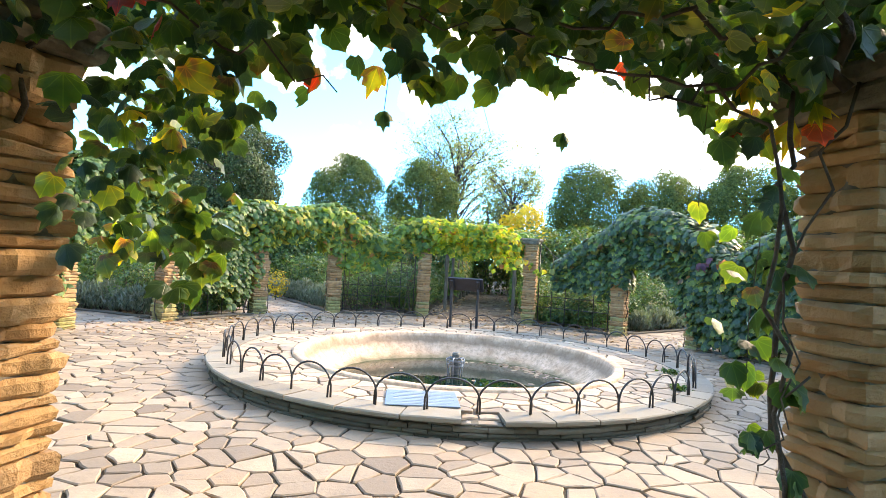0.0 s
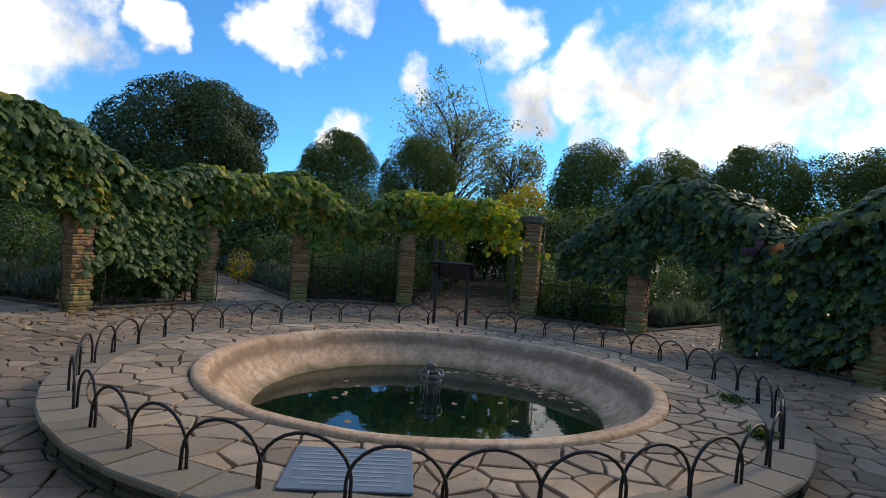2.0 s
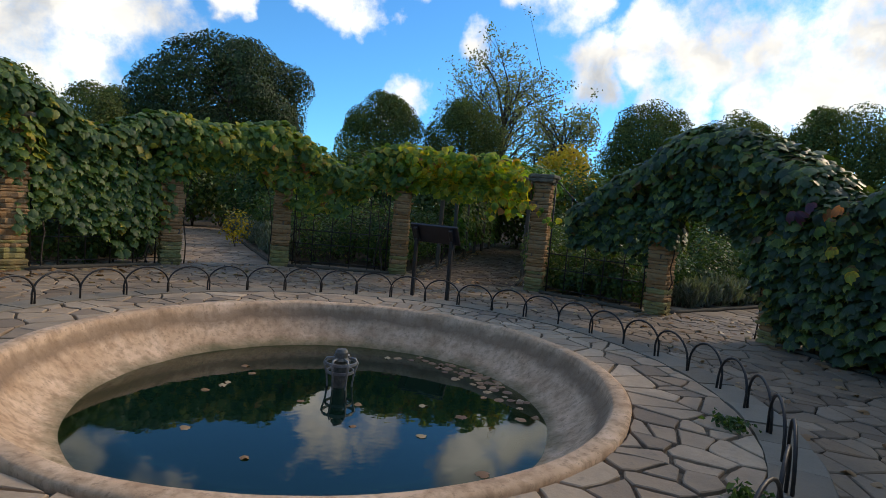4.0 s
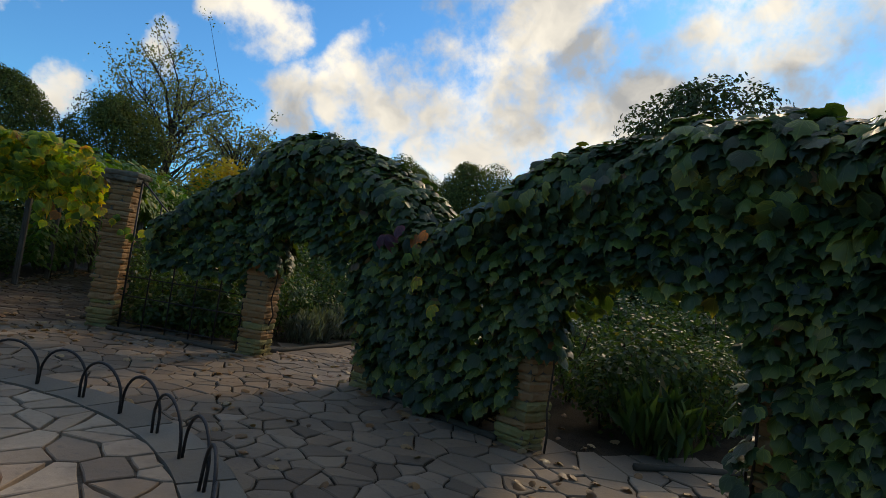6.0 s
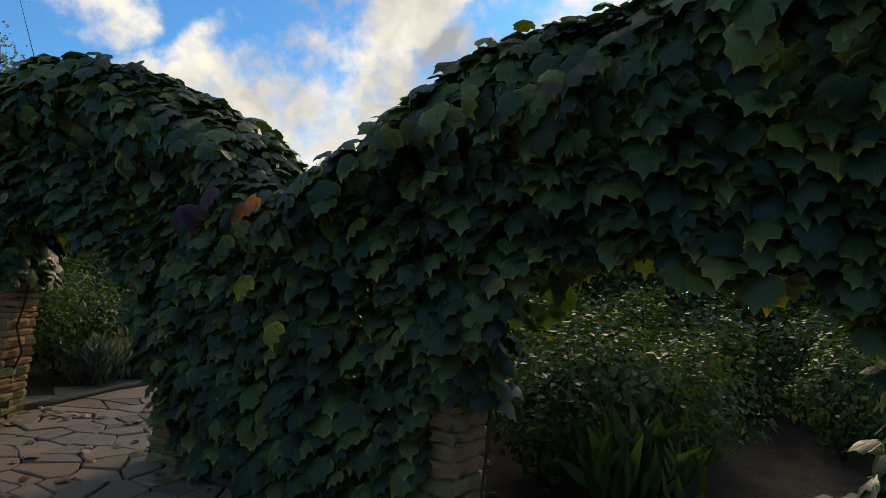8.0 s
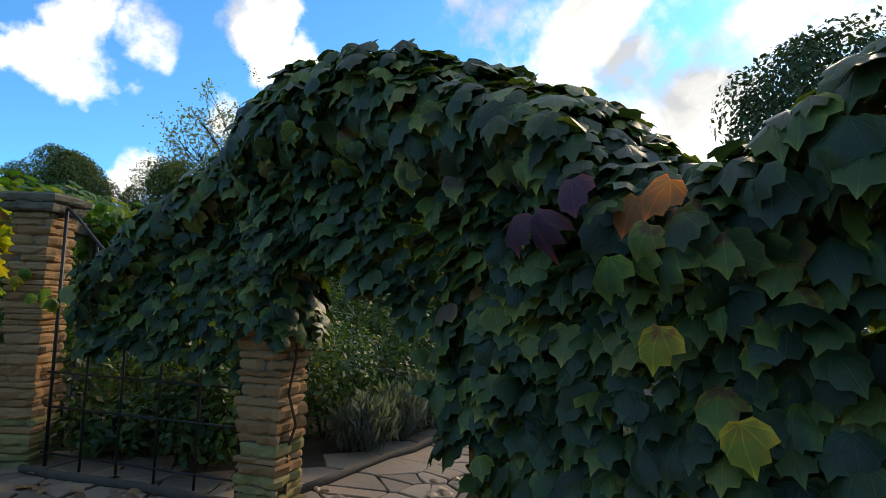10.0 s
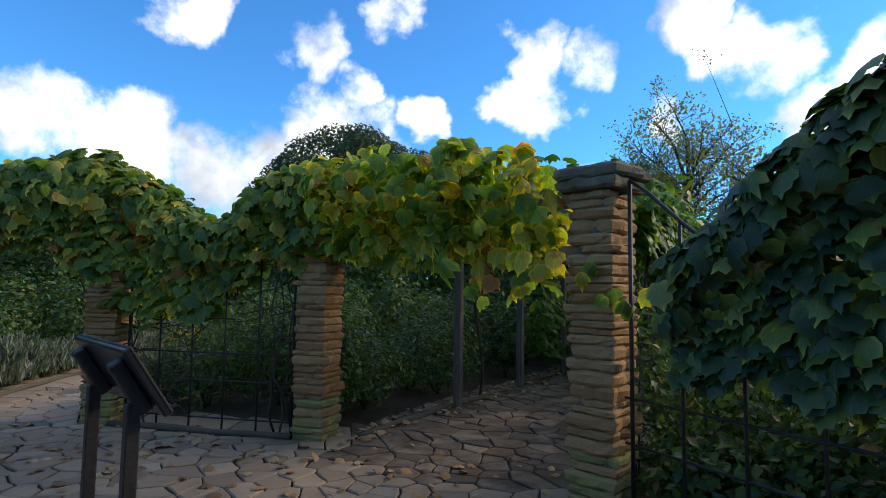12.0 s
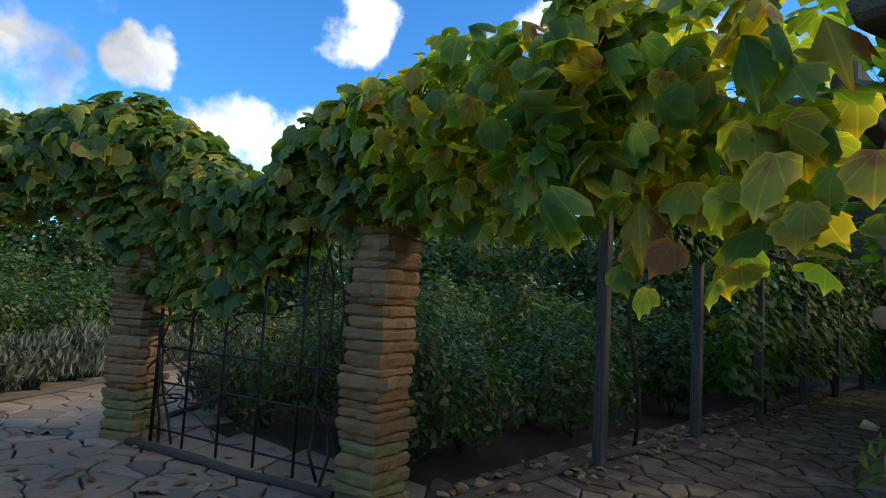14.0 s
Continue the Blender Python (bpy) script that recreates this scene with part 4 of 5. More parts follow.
def curtain(p, q, top, bottom, depth, count, t0=0.0, t1=1.0, size=(0.11, 0.205)):
    """Leaves hanging in a sheet between top(t) and bottom(t)."""
    t = rng.uniform(t0, t1, count)
    u = rng.random(count)
    dirx = unit(np.array([q.x - p.x, q.y - p.y]))
    out = np.array([-dirx[1], dirx[0]])
    side = np.where(rng.random(count) < 0.62, -1.0, 1.0)
    hi = np.array([top(float(a)) for a in t])
    lo = np.array([bottom(float(a)) + 0.26 * noise.noise((float(a) * 7, p.x, p.y)) for a in t])
    z = lo + (hi - lo) * u
    off = side * depth * rng.uniform(0.5, 1.1, count) * (0.8 + 0.35 * np.array([noise.noise((float(a) * 4, float(b) * 2, p.x)) for a, b in zip(t, z)]))
    P = np.stack([p.x + (q.x - p.x) * t + out[0] * off, p.y + (q.y - p.y) * t + out[1] * off, z], 1)
    N = np.stack([out[0] * side, out[1] * side, np.full(count, 0.45)], 1)
    return P, unit(N), rng.uniform(*size, count)


def lay(N, amount=0.3):
    """Ways of leaves: mostly outwards and up, tips hanging."""
    n = unit(N + UP * 0.5 + rng.normal(0, amount, N.shape))
    tip = np.tile(np.array([0.0, 0.0, -1.0]), (len(N), 1)) + N * np.array([0.5, 0.5, 0.0]) + rng.normal(0, 0.3, N.shape)
    return n, tip


LEAF_SHAPES = []
for k in range(5):
    sh = VINE_LEAF.copy()
    sh[:, 2] *= 0.6 + 0.5 * k
    sh[:, :2] *= 1 + rng.normal(0, 0.05, (len(sh), 2))
    LEAF_SHAPES.append(sh)
LEAF_MESHES = {}
for key, mat in (("dark", M_LEAF_ONE), ("turn", M_LEAF_TURN), ("red", M_LEAF_RED), ("orange", M_LEAF_ORANGE), ("purple", M_LEAF_PURPLE)):
    LEAF_MESHES[key] = [leaf_mesh("leaf", np.zeros((1, 3)), np.array([[0.0, 0, 1]]), np.array([[0.0, 1, 0]]), np.ones(1), sh, VINE_TRI, mat) for sh in LEAF_SHAPES]


def single_leaf(parent, origin, p, n, tip, size, key):
    """One leaf as an object of its own."""
    n = Vector(n).normalized()
    tp = Vector(tip)
    tp = (tp - n * tp.dot(n)).normalized()
    sd = tp.cross(n)
    mt = Matrix(((sd.x, tp.x, n.x, 0), (sd.y, tp.y, n.y, 0), (sd.z, tp.z, n.z, 0), (0, 0, 0, 1)))
    mt = Matrix.Translation(Vector(p) - Vector(origin)) @ mt @ Matrix.Diagonal((size, size, size, 1))
    part("leaf", LEAF_MESHES[key][int(rng.integers(0, 5))], parent, m=mt)


def vine(a, b, label, material, masses, singles=0, key="dark", stems=3, focus=None, loose=0.33, foot=0.13, wave=0.09):
    """A vine over one bay: stems, a mass of leaves, and the leaves nearest the path one by one."""
    p, q = bay(a, b, 0.0)
    ox, oy = (p.x + q.x) / 2, (p.y + q.y) / 2
    th = thing("grape_vine", ox, oy, 0, label, "vine", "vines round the square")
    P = np.concatenate([mm[0] for mm in masses])
    N = np.concatenate([mm[1] for mm in masses])
    S = np.concatenate([mm[2] for mm in masses])
    n, tip = lay(N, loose)
    if singles:
        f = np.array(focus)
        d = ((P - f) ** 2).sum(1) + rng.uniform(0, 0.4, len(P))
        order = np.argsort(d)
        for i in order[:singles]:
            single_leaf(th, (ox, oy, 0), P[i], n[i], tip[i], S[i] * 1.05, key)
        keep = order[singles:]
        P, n, tip, S = P[keep], n[keep], tip[keep], S[keep]
    tagged(part("foliage", leaf_mesh("foliage", P - np.array([ox, oy, 0]), n, tip, S, VINE_LEAF, VINE_TRI, material), th, "dense overlapping lobed vine leaves"), kind="stuff")
    for k in range(stems):
        s = p if k % 2 else q
        e = q if k % 2 else p
        jt = rng.uniform(0.0, 0.35)
        x0, y0 = along(s, e, foot + rng.uniform(0, 0.1) * wave / 0.09)
        x1, y1 = along(s, e, 0.16 + jt * 0.3)
        x2, y2 = along(s, e, 0.2 + jt)
        w = lambda: rng.normal(0, wave)
        pts = [(x0 + w(), y0 + w(), 0), (x0 + w(), y0 + w(), 0.6), (x0 + w(), y0 + w(), 1.3), (x1 + w(), y1 + w(), 2.0 + w()), (x2 + w(), y2 + w(), 2.05 + w())]
        v = []
        for i in range(len(pts) - 1):
            for u in (0, 0.33, 0.66):
                v.append(Vector(pts[i]).lerp(Vector(pts[i + 1]), u) - Vector((ox, oy, 0)) + Vector((rng.normal(0, 0.02), rng.normal(0, 0.02), 0)))
        part("stem", mesh_of("stem", *tube(v, [0.013 - 0.0007 * i for i in range(len(v))], 6), M_BARK, True), th, "twisted brown woody stem")
    return th


def crest(*knots):
    """Height of a vine's top along its bay, through (share of the bay, metres)."""
    ts, zs = [k[0] for k in knots], [k[1] for k in knots]
    return lambda t: float(np.mean(np.interp([t - 0.05, t, t + 0.05], ts, zs)))


def const(v):
    return lambda t: v


def ends(mid, end, w=0.2):
    """Low in the middle of a bay, another value near its ends."""
    return lambda t: end + (mid - end) * min(1.0, min(t, 1 - t) / w)


def gate_vine(a, b, label, material, top, under, n=1500, rx=0.42, rz=0.40, t1=1.0, **kw):
    """A vine over an arched bay: top(t) its crest, under(t) its lower edge."""
    p, q = bay(a, b, 0.0)
    n = int(n * 1.2)
    kw.setdefault("stems", 2)
    kw.update(foot=0.095, wave=0.018)
    sp = lambda t: top(t) - rz - 0.04
    ms = [sausage(p, q, sp, rx, rz, n, 0.0, t1), curtain(p, q, sp, under, rx * 0.85, int(n * 0.42), 0.0, t1)]
    return vine(a, b, label, material, ms, **kw)


def fence_vine(a, b, label, material, top, bottom, n=900, n2=900, rx=0.3, rz=0.3, t0=0.0, t1=1.0, **kw):
    """A vine sagging over a trellis and hanging down it."""
    p, q = bay(a, b, 0.0)
    sp = lambda t: top(t) - rz - 0.04
    n, n2 = int(n * 1.15), int(n2 * 1.15)
    ms = [sausage(p, q, sp, rx, rz, n, t0, t1), curtain(p, q, sp, bottom, rx * 0.75, n2, t0, t1)]
    return vine(a, b, label, material, ms, **kw)


L_DARK = "dense dark green vine trained over an iron arch"
L_TURN = "vine turning yellow and orange over an iron arch"
L_FENCE = "dark green vine hanging over an iron trellis"
gate_vine("Z", "A", L_DARK, M_VINE_GREEN, crest((0, 3.2), (0.36, 3.42), (0.74, 3.29), (1, 3.1)), ends(1.85, 1.5, 0.3), n=1700)
fence_vine("A", "B", L_FENCE, M_VINE_GREEN, crest((0, 3.08), (0.1, 3.0), (0.45, 2.42), (0.65, 2.75), (1, 2.95)), lambda t: 0.55 + 0.25 * math.sin(7 * t), n=1000, n2=950)
gate_vine("B", "C", "vine turning from green to yellow over an iron arch", M_VINE_HALF, crest((0, 2.93), (0.3, 2.83), (0.5, 2.87), (0.75, 3.03), (1, 3.08)), ends(1.9, 1.55, 0.25), loose=0.45)
cd = fence_vine("C", "D", "thin vine with bare stems on an iron trellis", M_VINE_HALF, crest((0, 3.0), (0.15, 2.84), (0.37, 2.45), (0.58, 2.2), (0.72, 2.75), (1, 2.95)), lambda t: float(np.interp(t, (0, 0.15, 0.35, 0.6, 0.8, 1), (1.6, 1.15, 1.1, 1.45, 1.8, 1.8))), n2=620, stems=5, loose=0.5)
p, q = bay("C", "D", 0.0)
for k in range(20):
    t0, z0 = rng.uniform(0.05, 0.8), rng.uniform(0.25, 1.5)
    v = []
    for i in range(12):
        x, y = along(p, q, min(t0 + 0.035 * i, 0.98))
        v.append((x - cd.location.x + 0.05 * math.sin(1.3 * i + k) + rng.normal(0, 0.012), y - cd.location.y + rng.normal(0, 0.04), z0 + 0.10 * math.sin(0.6 * i + 2.1 * k) + (0.05 if k % 2 else -0.03) * i * 0.8))
    part("stem", mesh_of("stem", *tube(v, [0.010 - 0.0006 * i for i in range(12)], 5), M_BARK, True), cd, "bare brown tangled stem")
p, q = bay("D", "E", 0.0)
de_top = crest((0, 2.95), (0.2, 2.8), (0.4, 2.82), (0.7, 2.87), (0.84, 2.5), (1, 2.35))
de = lambda t: de_top(t) - 0.42
de_vine = vine("D", "E", L_TURN, M_VINE_MIX, [sausage(p, q, de, 0.40, 0.38, 760, 0.0, 0.66, (0.10, 0.2), 0.3), curtain(p, q, de, lambda t: 1.85 - 0.2 * t, 0.32, 260, 0.0, 0.7),
                                   sausage(p, q, de, 0.34, 0.34, 130, 0.6, 0.9, (0.10, 0.2), 0.35), curtain(p, q, de, lambda t: 1.68 - 0.14 * math.sin(9 * t), 0.26, 110, 0.55, 0.9)],
     singles=300, key="turn", stems=0, focus=(1.4, 15.4, 2.4), loose=0.6)
for at, size in (((2.54, 15.54, 1.51), 0.13), ((2.64, 15.50, 1.43), 0.14), ((2.42, 15.50, 1.69), 0.12), ((2.35, 15.46, 1.62), 0.11), ((2.76, 15.55, 1.50), 0.15), ((2.47, 15.48, 1.47), 0.11),
                 ((2.2, 15.33, 1.74), 0.16), ((1.99, 15.27, 1.73), 0.19), ((1.43, 15.2, 1.69), 0.17), ((1.31, 16.0, 1.52), 0.15), ((1.38, 16.05, 1.43), 0.14), ((1.36, 16.0, 1.6), 0.13)):
    single_leaf(de_vine, de_vine.location, at, (0.1 + rng.normal(0, 0.25), -1, 0.35), (rng.normal(0, 0.4), 0, -1), size, "turn")
fence_vine("E", "F", "dark green vine thinning towards a bare iron bar", M_VINE_DARK, crest((0.15, 1.72), (0.33, 1.82), (0.6, 2.4), (0.8, 2.68), (1, 3.02)), lambda t: 1.15 - 0.35 * t, stems=0, singles=120, focus=(3.5, 14.7, 1.8), n=780, n2=560, t0=0.3)
gate_vine("F", "G", L_DARK, M_VINE_DARK, crest((0, 3.08), (0.25, 3.25), (0.5, 3.2), (0.75, 3.08), (1, 2.84)), lambda t: float(np.interp(t, (0, 0.25, 0.5, 0.7, 1), (1.35, 1.8, 1.8, 1.35, 0.6))), n=1900, rx=0.48, singles=150, focus=(5.0, 13.0, 2.3))
gh = fence_vine("G", "H", "thick dark green vine curtain reaching the ground", M_VINE_DARK, crest((0, 2.84), (0.2, 2.62), (0.43, 2.14), (0.55, 2.12), (0.68, 2.34), (0.87, 2.66), (1, 2.82)), ends(0.15, 0.35), n=1350, n2=1900, rx=0.52, singles=300, focus=(5.9, 11.2, 1.6))
# a few leaves have turned
for at, key in (
    ((5.60, 11.25, 1.92), "orange"),
    ((5.58, 11.38, 1.88), "orange"),
    ((5.29, 11.70, 1.83), "purple"),
    ((5.41, 11.48, 1.95), "purple"),
    ((5.33, 11.58, 1.84), "purple"),
    ((5.50, 11.40, 1.66), "turn"),
    ((5.75, 11.07, 1.15), "turn"),
    ((5.62, 11.30, 1.42), "turn"),
):
    single_leaf(gh, gh.location, at, (-0.85, -0.35, 0.35), (0.1, rng.normal(0, 0.3), -1), 0.17, key)
gate_vine("H", "I", L_DARK, M_VINE_DARK, crest((0, 2.8), (0.15, 2.88), (0.4, 2.98), (0.7, 3.08), (1, 3.02)), ends(1.65, 0.9, 0.25), n=2200, rx=0.5, singles=150, focus=(6.6, 9.2, 2.2))
fence_vine("I", "J", L_FENCE, M_VINE_DARK, crest((0, 3.0), (0.4, 2.85), (1, 3.0)), ends(0.2, 0.1), n=1000, n2=1600, rx=0.4)
for a, b in (("L1", "L2"), ("L3", "L4"), ("J", "K"), ("M", "N")):
    gate_vine(a, b, L_DARK, M_VINE_GREEN, crest((0, 2.95), (0.5, 3.2), (1, 2.95)), ends(2.05, 1.5, 0.25), n=1000)
for a, b in (("L2", "L3"), ("L4", "Z"), ("K", "M")):
    fence_vine(a, b, L_FENCE, M_VINE_GREEN, crest((0, 2.95), (0.5, 2.3), (1, 2.95)), ends(0.6, 0.9), n=700, n2=700)
for a, b in (("L0", "L1"), ("N", "R0")):
    fence_vine(a, b, L_FENCE, M_VINE_GREEN, crest((0, 2.95), (0.5, 2.3), (1, 2.95)), ends(0.7, 1.0), n=700, n2=700)
# vine hanging down over the pillar beside the wide opening, and over the covered one
for nm, low_, cnt in (("G", 0.7, 420), ("I", 0.1, 500), ("H", 0.9, 380), ("F", 1.22, 420), ("D", 1.9, 110), ("C", 1.75, 160), ("B", 1.65, 170), ("A", 1.75, 180)):
    x, y = PIL[nm]
    ang = rng.uniform(0, 2 * math.pi, cnt)
    zz = rng.uniform(low_, 2.5, cnt)
    rr = 0.33 * rng.uniform(0.92, 1.2, cnt) * (1 + 0.15 * np.sin(3 * ang))
    P = np.stack([x + rr * np.cos(ang), y + rr * np.sin(ang), zz], 1)
    N = np.stack([np.cos(ang), np.sin(ang), np.full(cnt, 0.4)], 1)
    n, tip = lay(N)
    th = thing("grape_vine", x, y, 0, "dark green vine wrapped round a stone pillar" if nm in "GIHF" else "yellowing vine leaves round a pillar top", "vine", "vines round the square")
    tagged(part("foliage", leaf_mesh("foliage", P - np.array([x, y, 0]), n, tip, rng.uniform(0.12, 0.19, cnt), VINE_LEAF, VINE_TRI, M_VINE_DARK if nm in "GIHF" else M_VINE_HALF), th), kind="stuff")
    for s in (0.6, 2.4):
        v = [(0.26 * math.cos(s) + 0.02 * math.sin(5 * z), 0.26 * math.sin(s) + 0.02 * math.cos(4 * z), z) for z in np.linspace(0 if low_ < 0.9 else low_ + 0.1, 2.3, 14)]
        part("stem", mesh_of("stem", *tube(v, 0.011, 6), M_BARK, True), th, "woody climbing stem")

# the entrance arch under which the walk begins
p, q = bay("R0", "L0", 0.0)
entry = thing("grape_vine", (p.x + q.x) / 2, (p.y + q.y) / 2, 0, "tangled vine with green, yellow and red leaves over the entrance, with added shading canopy behind", "vine", "vines round the square")
eo = np.array([entry.location.x, entry.location.y, 0.0])
# the leaf roof is drawn out backwards, unseen, to shade the entrance
back = Vector((0.0, -0.75, 0.0))
top_in = sausage(p + back, q + back, lambda t: 2.75 + 0.13 * math.sin(math.pi * t), 1.35, 0.36, 4600, size=(0.08, 0.14))
# t runs from the right-hand pillar to the left-hand one
hang = curtain(p, q, const(2.75), lambda t: 2.42 - 0.62 * max(0.0, (t - 0.6) / 0.4) ** 1.2 - 0.35 * max(0.0, (0.25 - t) / 0.25), 0.42, 380, 0.0, 1.0, size=(0.09, 0.145))
# unseen leaf tunnel added behind the start, to keep light off the entrance pillars
rear_p, rear_q = Vector((-0.1, -6.0, 0.0)), Vector((-0.1, 1.2, 0.0))
rear_shade = sausage(rear_p, rear_q, const(2.85), 2.1, 0.25, 3600, size=(0.12, 0.2))
rear_end_shade = curtain(Vector((-2.0, -5.9, 0)), Vector((1.9, -5.9, 0)), const(2.9), const(0.3), 0.25, 1300, size=(0.12, 0.22))
rear_side_shade = [curtain(rear_p + Vector((o, 0, 0)), rear_q + Vector((o, 0, 0)), const(2.8), const(0.5), 0.2, 1500, size=(0.12, 0.2)) for o in (-1.95, 1.85)]
left_fall = curtain(p, q, const(2.5), const(1.55), 0.28, 190, 0.74, 0.90, size=(0.07, 0.11))
right_fall = curtain(p, q, const(2.5), const(0.95), 0.22, 60, 0.09, 0.17, size=(0.08, 0.125))
P, N, S = (np.concatenate(z) for z in zip(top_in, hang, left_fall, right_fall, rear_shade, rear_end_shade, *rear_side_shade))
n, tip = lay(N, 0.55)
order = np.argsort((P[:, 1] - 2.1) ** 2 * 0.3 + (P[:, 2] - 2.0) ** 2 + rng.uniform(0, 0.5, len(P)))
for i in order[:300]:
    right = P[i, 0] > 0.75
    single_leaf(entry, eo, P[i], n[i], tip[i], S[i], "red" if rng.random() < (0.07 if right and P[i, 2] > 1.9 else 0.0) else ("dark" if rng.random() < 0.86 else "turn"))
# single leaves that hang free of the rest
for at, key, sz in (((0.50, 2.58, 2.22), "dark", 0.085), ((-0.33, 2.37, 2.22), "dark", 0.085), ((1.04, 2.32, 1.89), "turn", 0.10), ((1.1, 2.0, 1.26), "turn", 0.11),
                    ((0.81, 2.70, 2.62), "red", 0.10), ((0.86, 2.62, 2.55), "red", 0.09)):
    single_leaf(entry, eo, at, (0.1, -1, 0.25), (0.05, 0, -1), sz, key)
    part("petiole", mesh_of("petiole", *tube([Vector(at) - Vector(eo) + Vector((0, 0, 0.02)), Vector(at) - Vector(eo) + Vector((0.01, 0.02, 0.2)), Vector(at) - Vector(eo) + Vector((0.0, -0.05, 0.5))], 0.0018, 5), M_BARK), entry)
keep = order[300:]
tagged(part("foliage", leaf_mesh("foliage", P[keep] - eo, n[keep], tip[keep], S[keep], VINE_LEAF, VINE_TRI, M_VINE_ENTRY), entry, "green and yellow vine leaves"), kind="stuff")


def wander(pts, r0, r1, wob=0.03, per=5):
    v = []
    for i in range(len(pts) - 1):
        for k in range(per):
            u = k / per
            c = Vector(pts[i]).lerp(Vector(pts[i + 1]), u)
            v.append(c + Vector((rng.normal(0, wob), rng.normal(0, wob), rng.normal(0, wob))) - Vector(eo))
    v.append(Vector(pts[-1]) - Vector(eo))
    return tube(v, [r0 + (r1 - r0) * i / (len(v) - 1) for i in range(len(v))], 6)


STEMS = [([(1.33, 2.02, 0.0), (1.25, 2.02, 1.0), (1.21, 1.98, 1.9), (1.12, 1.95, 2.5), (0.5, 2.1, 2.75), (-0.6, 2.1, 2.85)], 0.022, 0.010),
         ([(1.28, 2.0, 0.0), (1.20, 1.92, 1.4), (1.10, 1.9, 2.2), (0.7, 1.95, 2.35), (0.25, 2.0, 2.42)], 0.018, 0.006),
         ([(1.35, 1.85, 2.62), (0.95, 1.9, 2.3), (0.72, 1.92, 2.22), (0.62, 1.95, 2.32)], 0.016, 0.005),
         ([(1.3, 1.8, 2.9), (0.9, 1.9, 2.62), (0.5, 1.95, 2.5), (0.1, 2.0, 2.48)], 0.02, 0.006),
         ([(1.36, 1.95, 2.3), (1.24, 1.92, 1.7), (1.2, 1.9, 1.1)], 0.012, 0.004),
         ([(1.28, 1.9, 1.3), (1.15, 1.9, 1.05), (1.1, 1.9, 0.95)], 0.008, 0.003),
         ([(-1.7, 2.0, 0.1), (-1.62, 1.9, 1.2), (-1.6, 1.9, 2.3), (-1.1, 2.0, 2.7), (0.2, 2.1, 2.9)], 0.028, 0.01),
         ([(-1.5, 1.85, 2.7), (-0.9, 1.9, 2.35), (-0.45, 1.95, 2.2)], 0.012, 0.004),
         ([(-0.8, 1.9, 2.75), (-0.2, 1.95, 2.5), (0.15, 1.95, 2.45)], 0.010, 0.003),
         ([(1.42, 1.75, 3.0), (1.25, 1.82, 2.66), (1.36, 1.9, 2.3)], 0.045, 0.03)]
for pts, r0, r1 in STEMS:
    part("stem", mesh_of("stem", *wander(pts, r0 * 0.55, r1 * 0.7), M_BARK, True), entry, "twisted dark woody stem")

# ---- pergola over the straight path ----
ax, ay = (PIL["D"][0] + PIL["E"][0]) / 2, (PIL["D"][1] + PIL["E"][1]) / 2
pd = Vector((0.115, 0.993, 0)).normalized()
pr = Vector((pd.y, -pd.x, 0))
pergola = thing("pergola", ax, ay, 0, "weathered timber pergola over the straight path", "pergola")
post_me = mesh_of("post", *bar(0.10, 0.10, 2.3, 0.01), M_TIMBER)
for side in (-1, 1):
    for k in range(7):
        s = 2.3 + 1.15 * k * 1.7 - (0.0 if side < 0 else 0.25)
        o = pr * side * 1.12
        part("post", post_me, pergola, m=pose(pd.x * s + o.x, pd.y * s + o.y, 0, 0, 0, -6))
    o = pr * side * 1.12
    ln = 15.0
    v, f = bar(0.09, ln, 0.15, 0.01)
    part("beam", mesh_of("beam", v, f, M_TIMBER), pergola, m=pose(pd.x * (ln / 2 + 0.3) + o.x, pd.y * (ln / 2 + 0.3) + o.y, 2.24, 0, 0, -6.6))
rafter_me = mesh_of("rafter", *bar(2.7, 0.07, 0.12, 0.01), M_TIMBER)
for k in range(13):
    s = 0.9 + 1.15 * k
    part("rafter", rafter_me, pergola, m=pose(pd.x * s, pd.y * s, 2.36, 0, 0, -6.6))
cl_p = Vector((ax, ay, 0)) + pd * 0.6
cl_q = Vector((ax, ay, 0)) + pd * 16.0
climb = thing("climbing_plant", ax, ay, 0, "bright green climber covering the pergola roof and sides", "climber")
roof = sausage(cl_p, cl_q, const(2.5), 1.55, 0.28, 5200, size=(0.10, 0.17))
sideL = curtain(cl_p + pr * 1.25, cl_q + pr * 1.25, const(2.5), lambda t: 1.9 if t < 0.28 else 0.35, 0.25, 3400, 0.08, 1.0)
sideR = curtain(cl_p - pr * 1.25, cl_q - pr * 1.25, const(2.5), lambda t: 2.1 if t < 0.3 else 0.35, 0.25, 3200, 0.12, 1.0)
P, N, S = (np.concatenate(z) for z in zip(roof, sideL, sideR))
n, tip = lay(N)
tagged(part("foliage", leaf_mesh("foliage", P - np.array([ax, ay, 0]), n, tip, S, VINE_LEAF, VINE_TRI, M_BRIGHT), climb), kind="stuff")
for s in (-1, 1):
    for k in range(4):
        b0 = pd * (3 + 3.5 * k) + pr * s * 1.2
        v = [(b0.x + 0.06 * math.sin(3 * z + k), b0.y + 0.06 * math.cos(3 * z), z) for z in np.linspace(0, 2.4, 10)]
        part("stem", mesh_of("stem", *tube(v, 0.022, 6), M_BARK, True), climb, "woody climbing stem")


# ---- shrubs and flower beds ----
SHRUB_STEMS = []
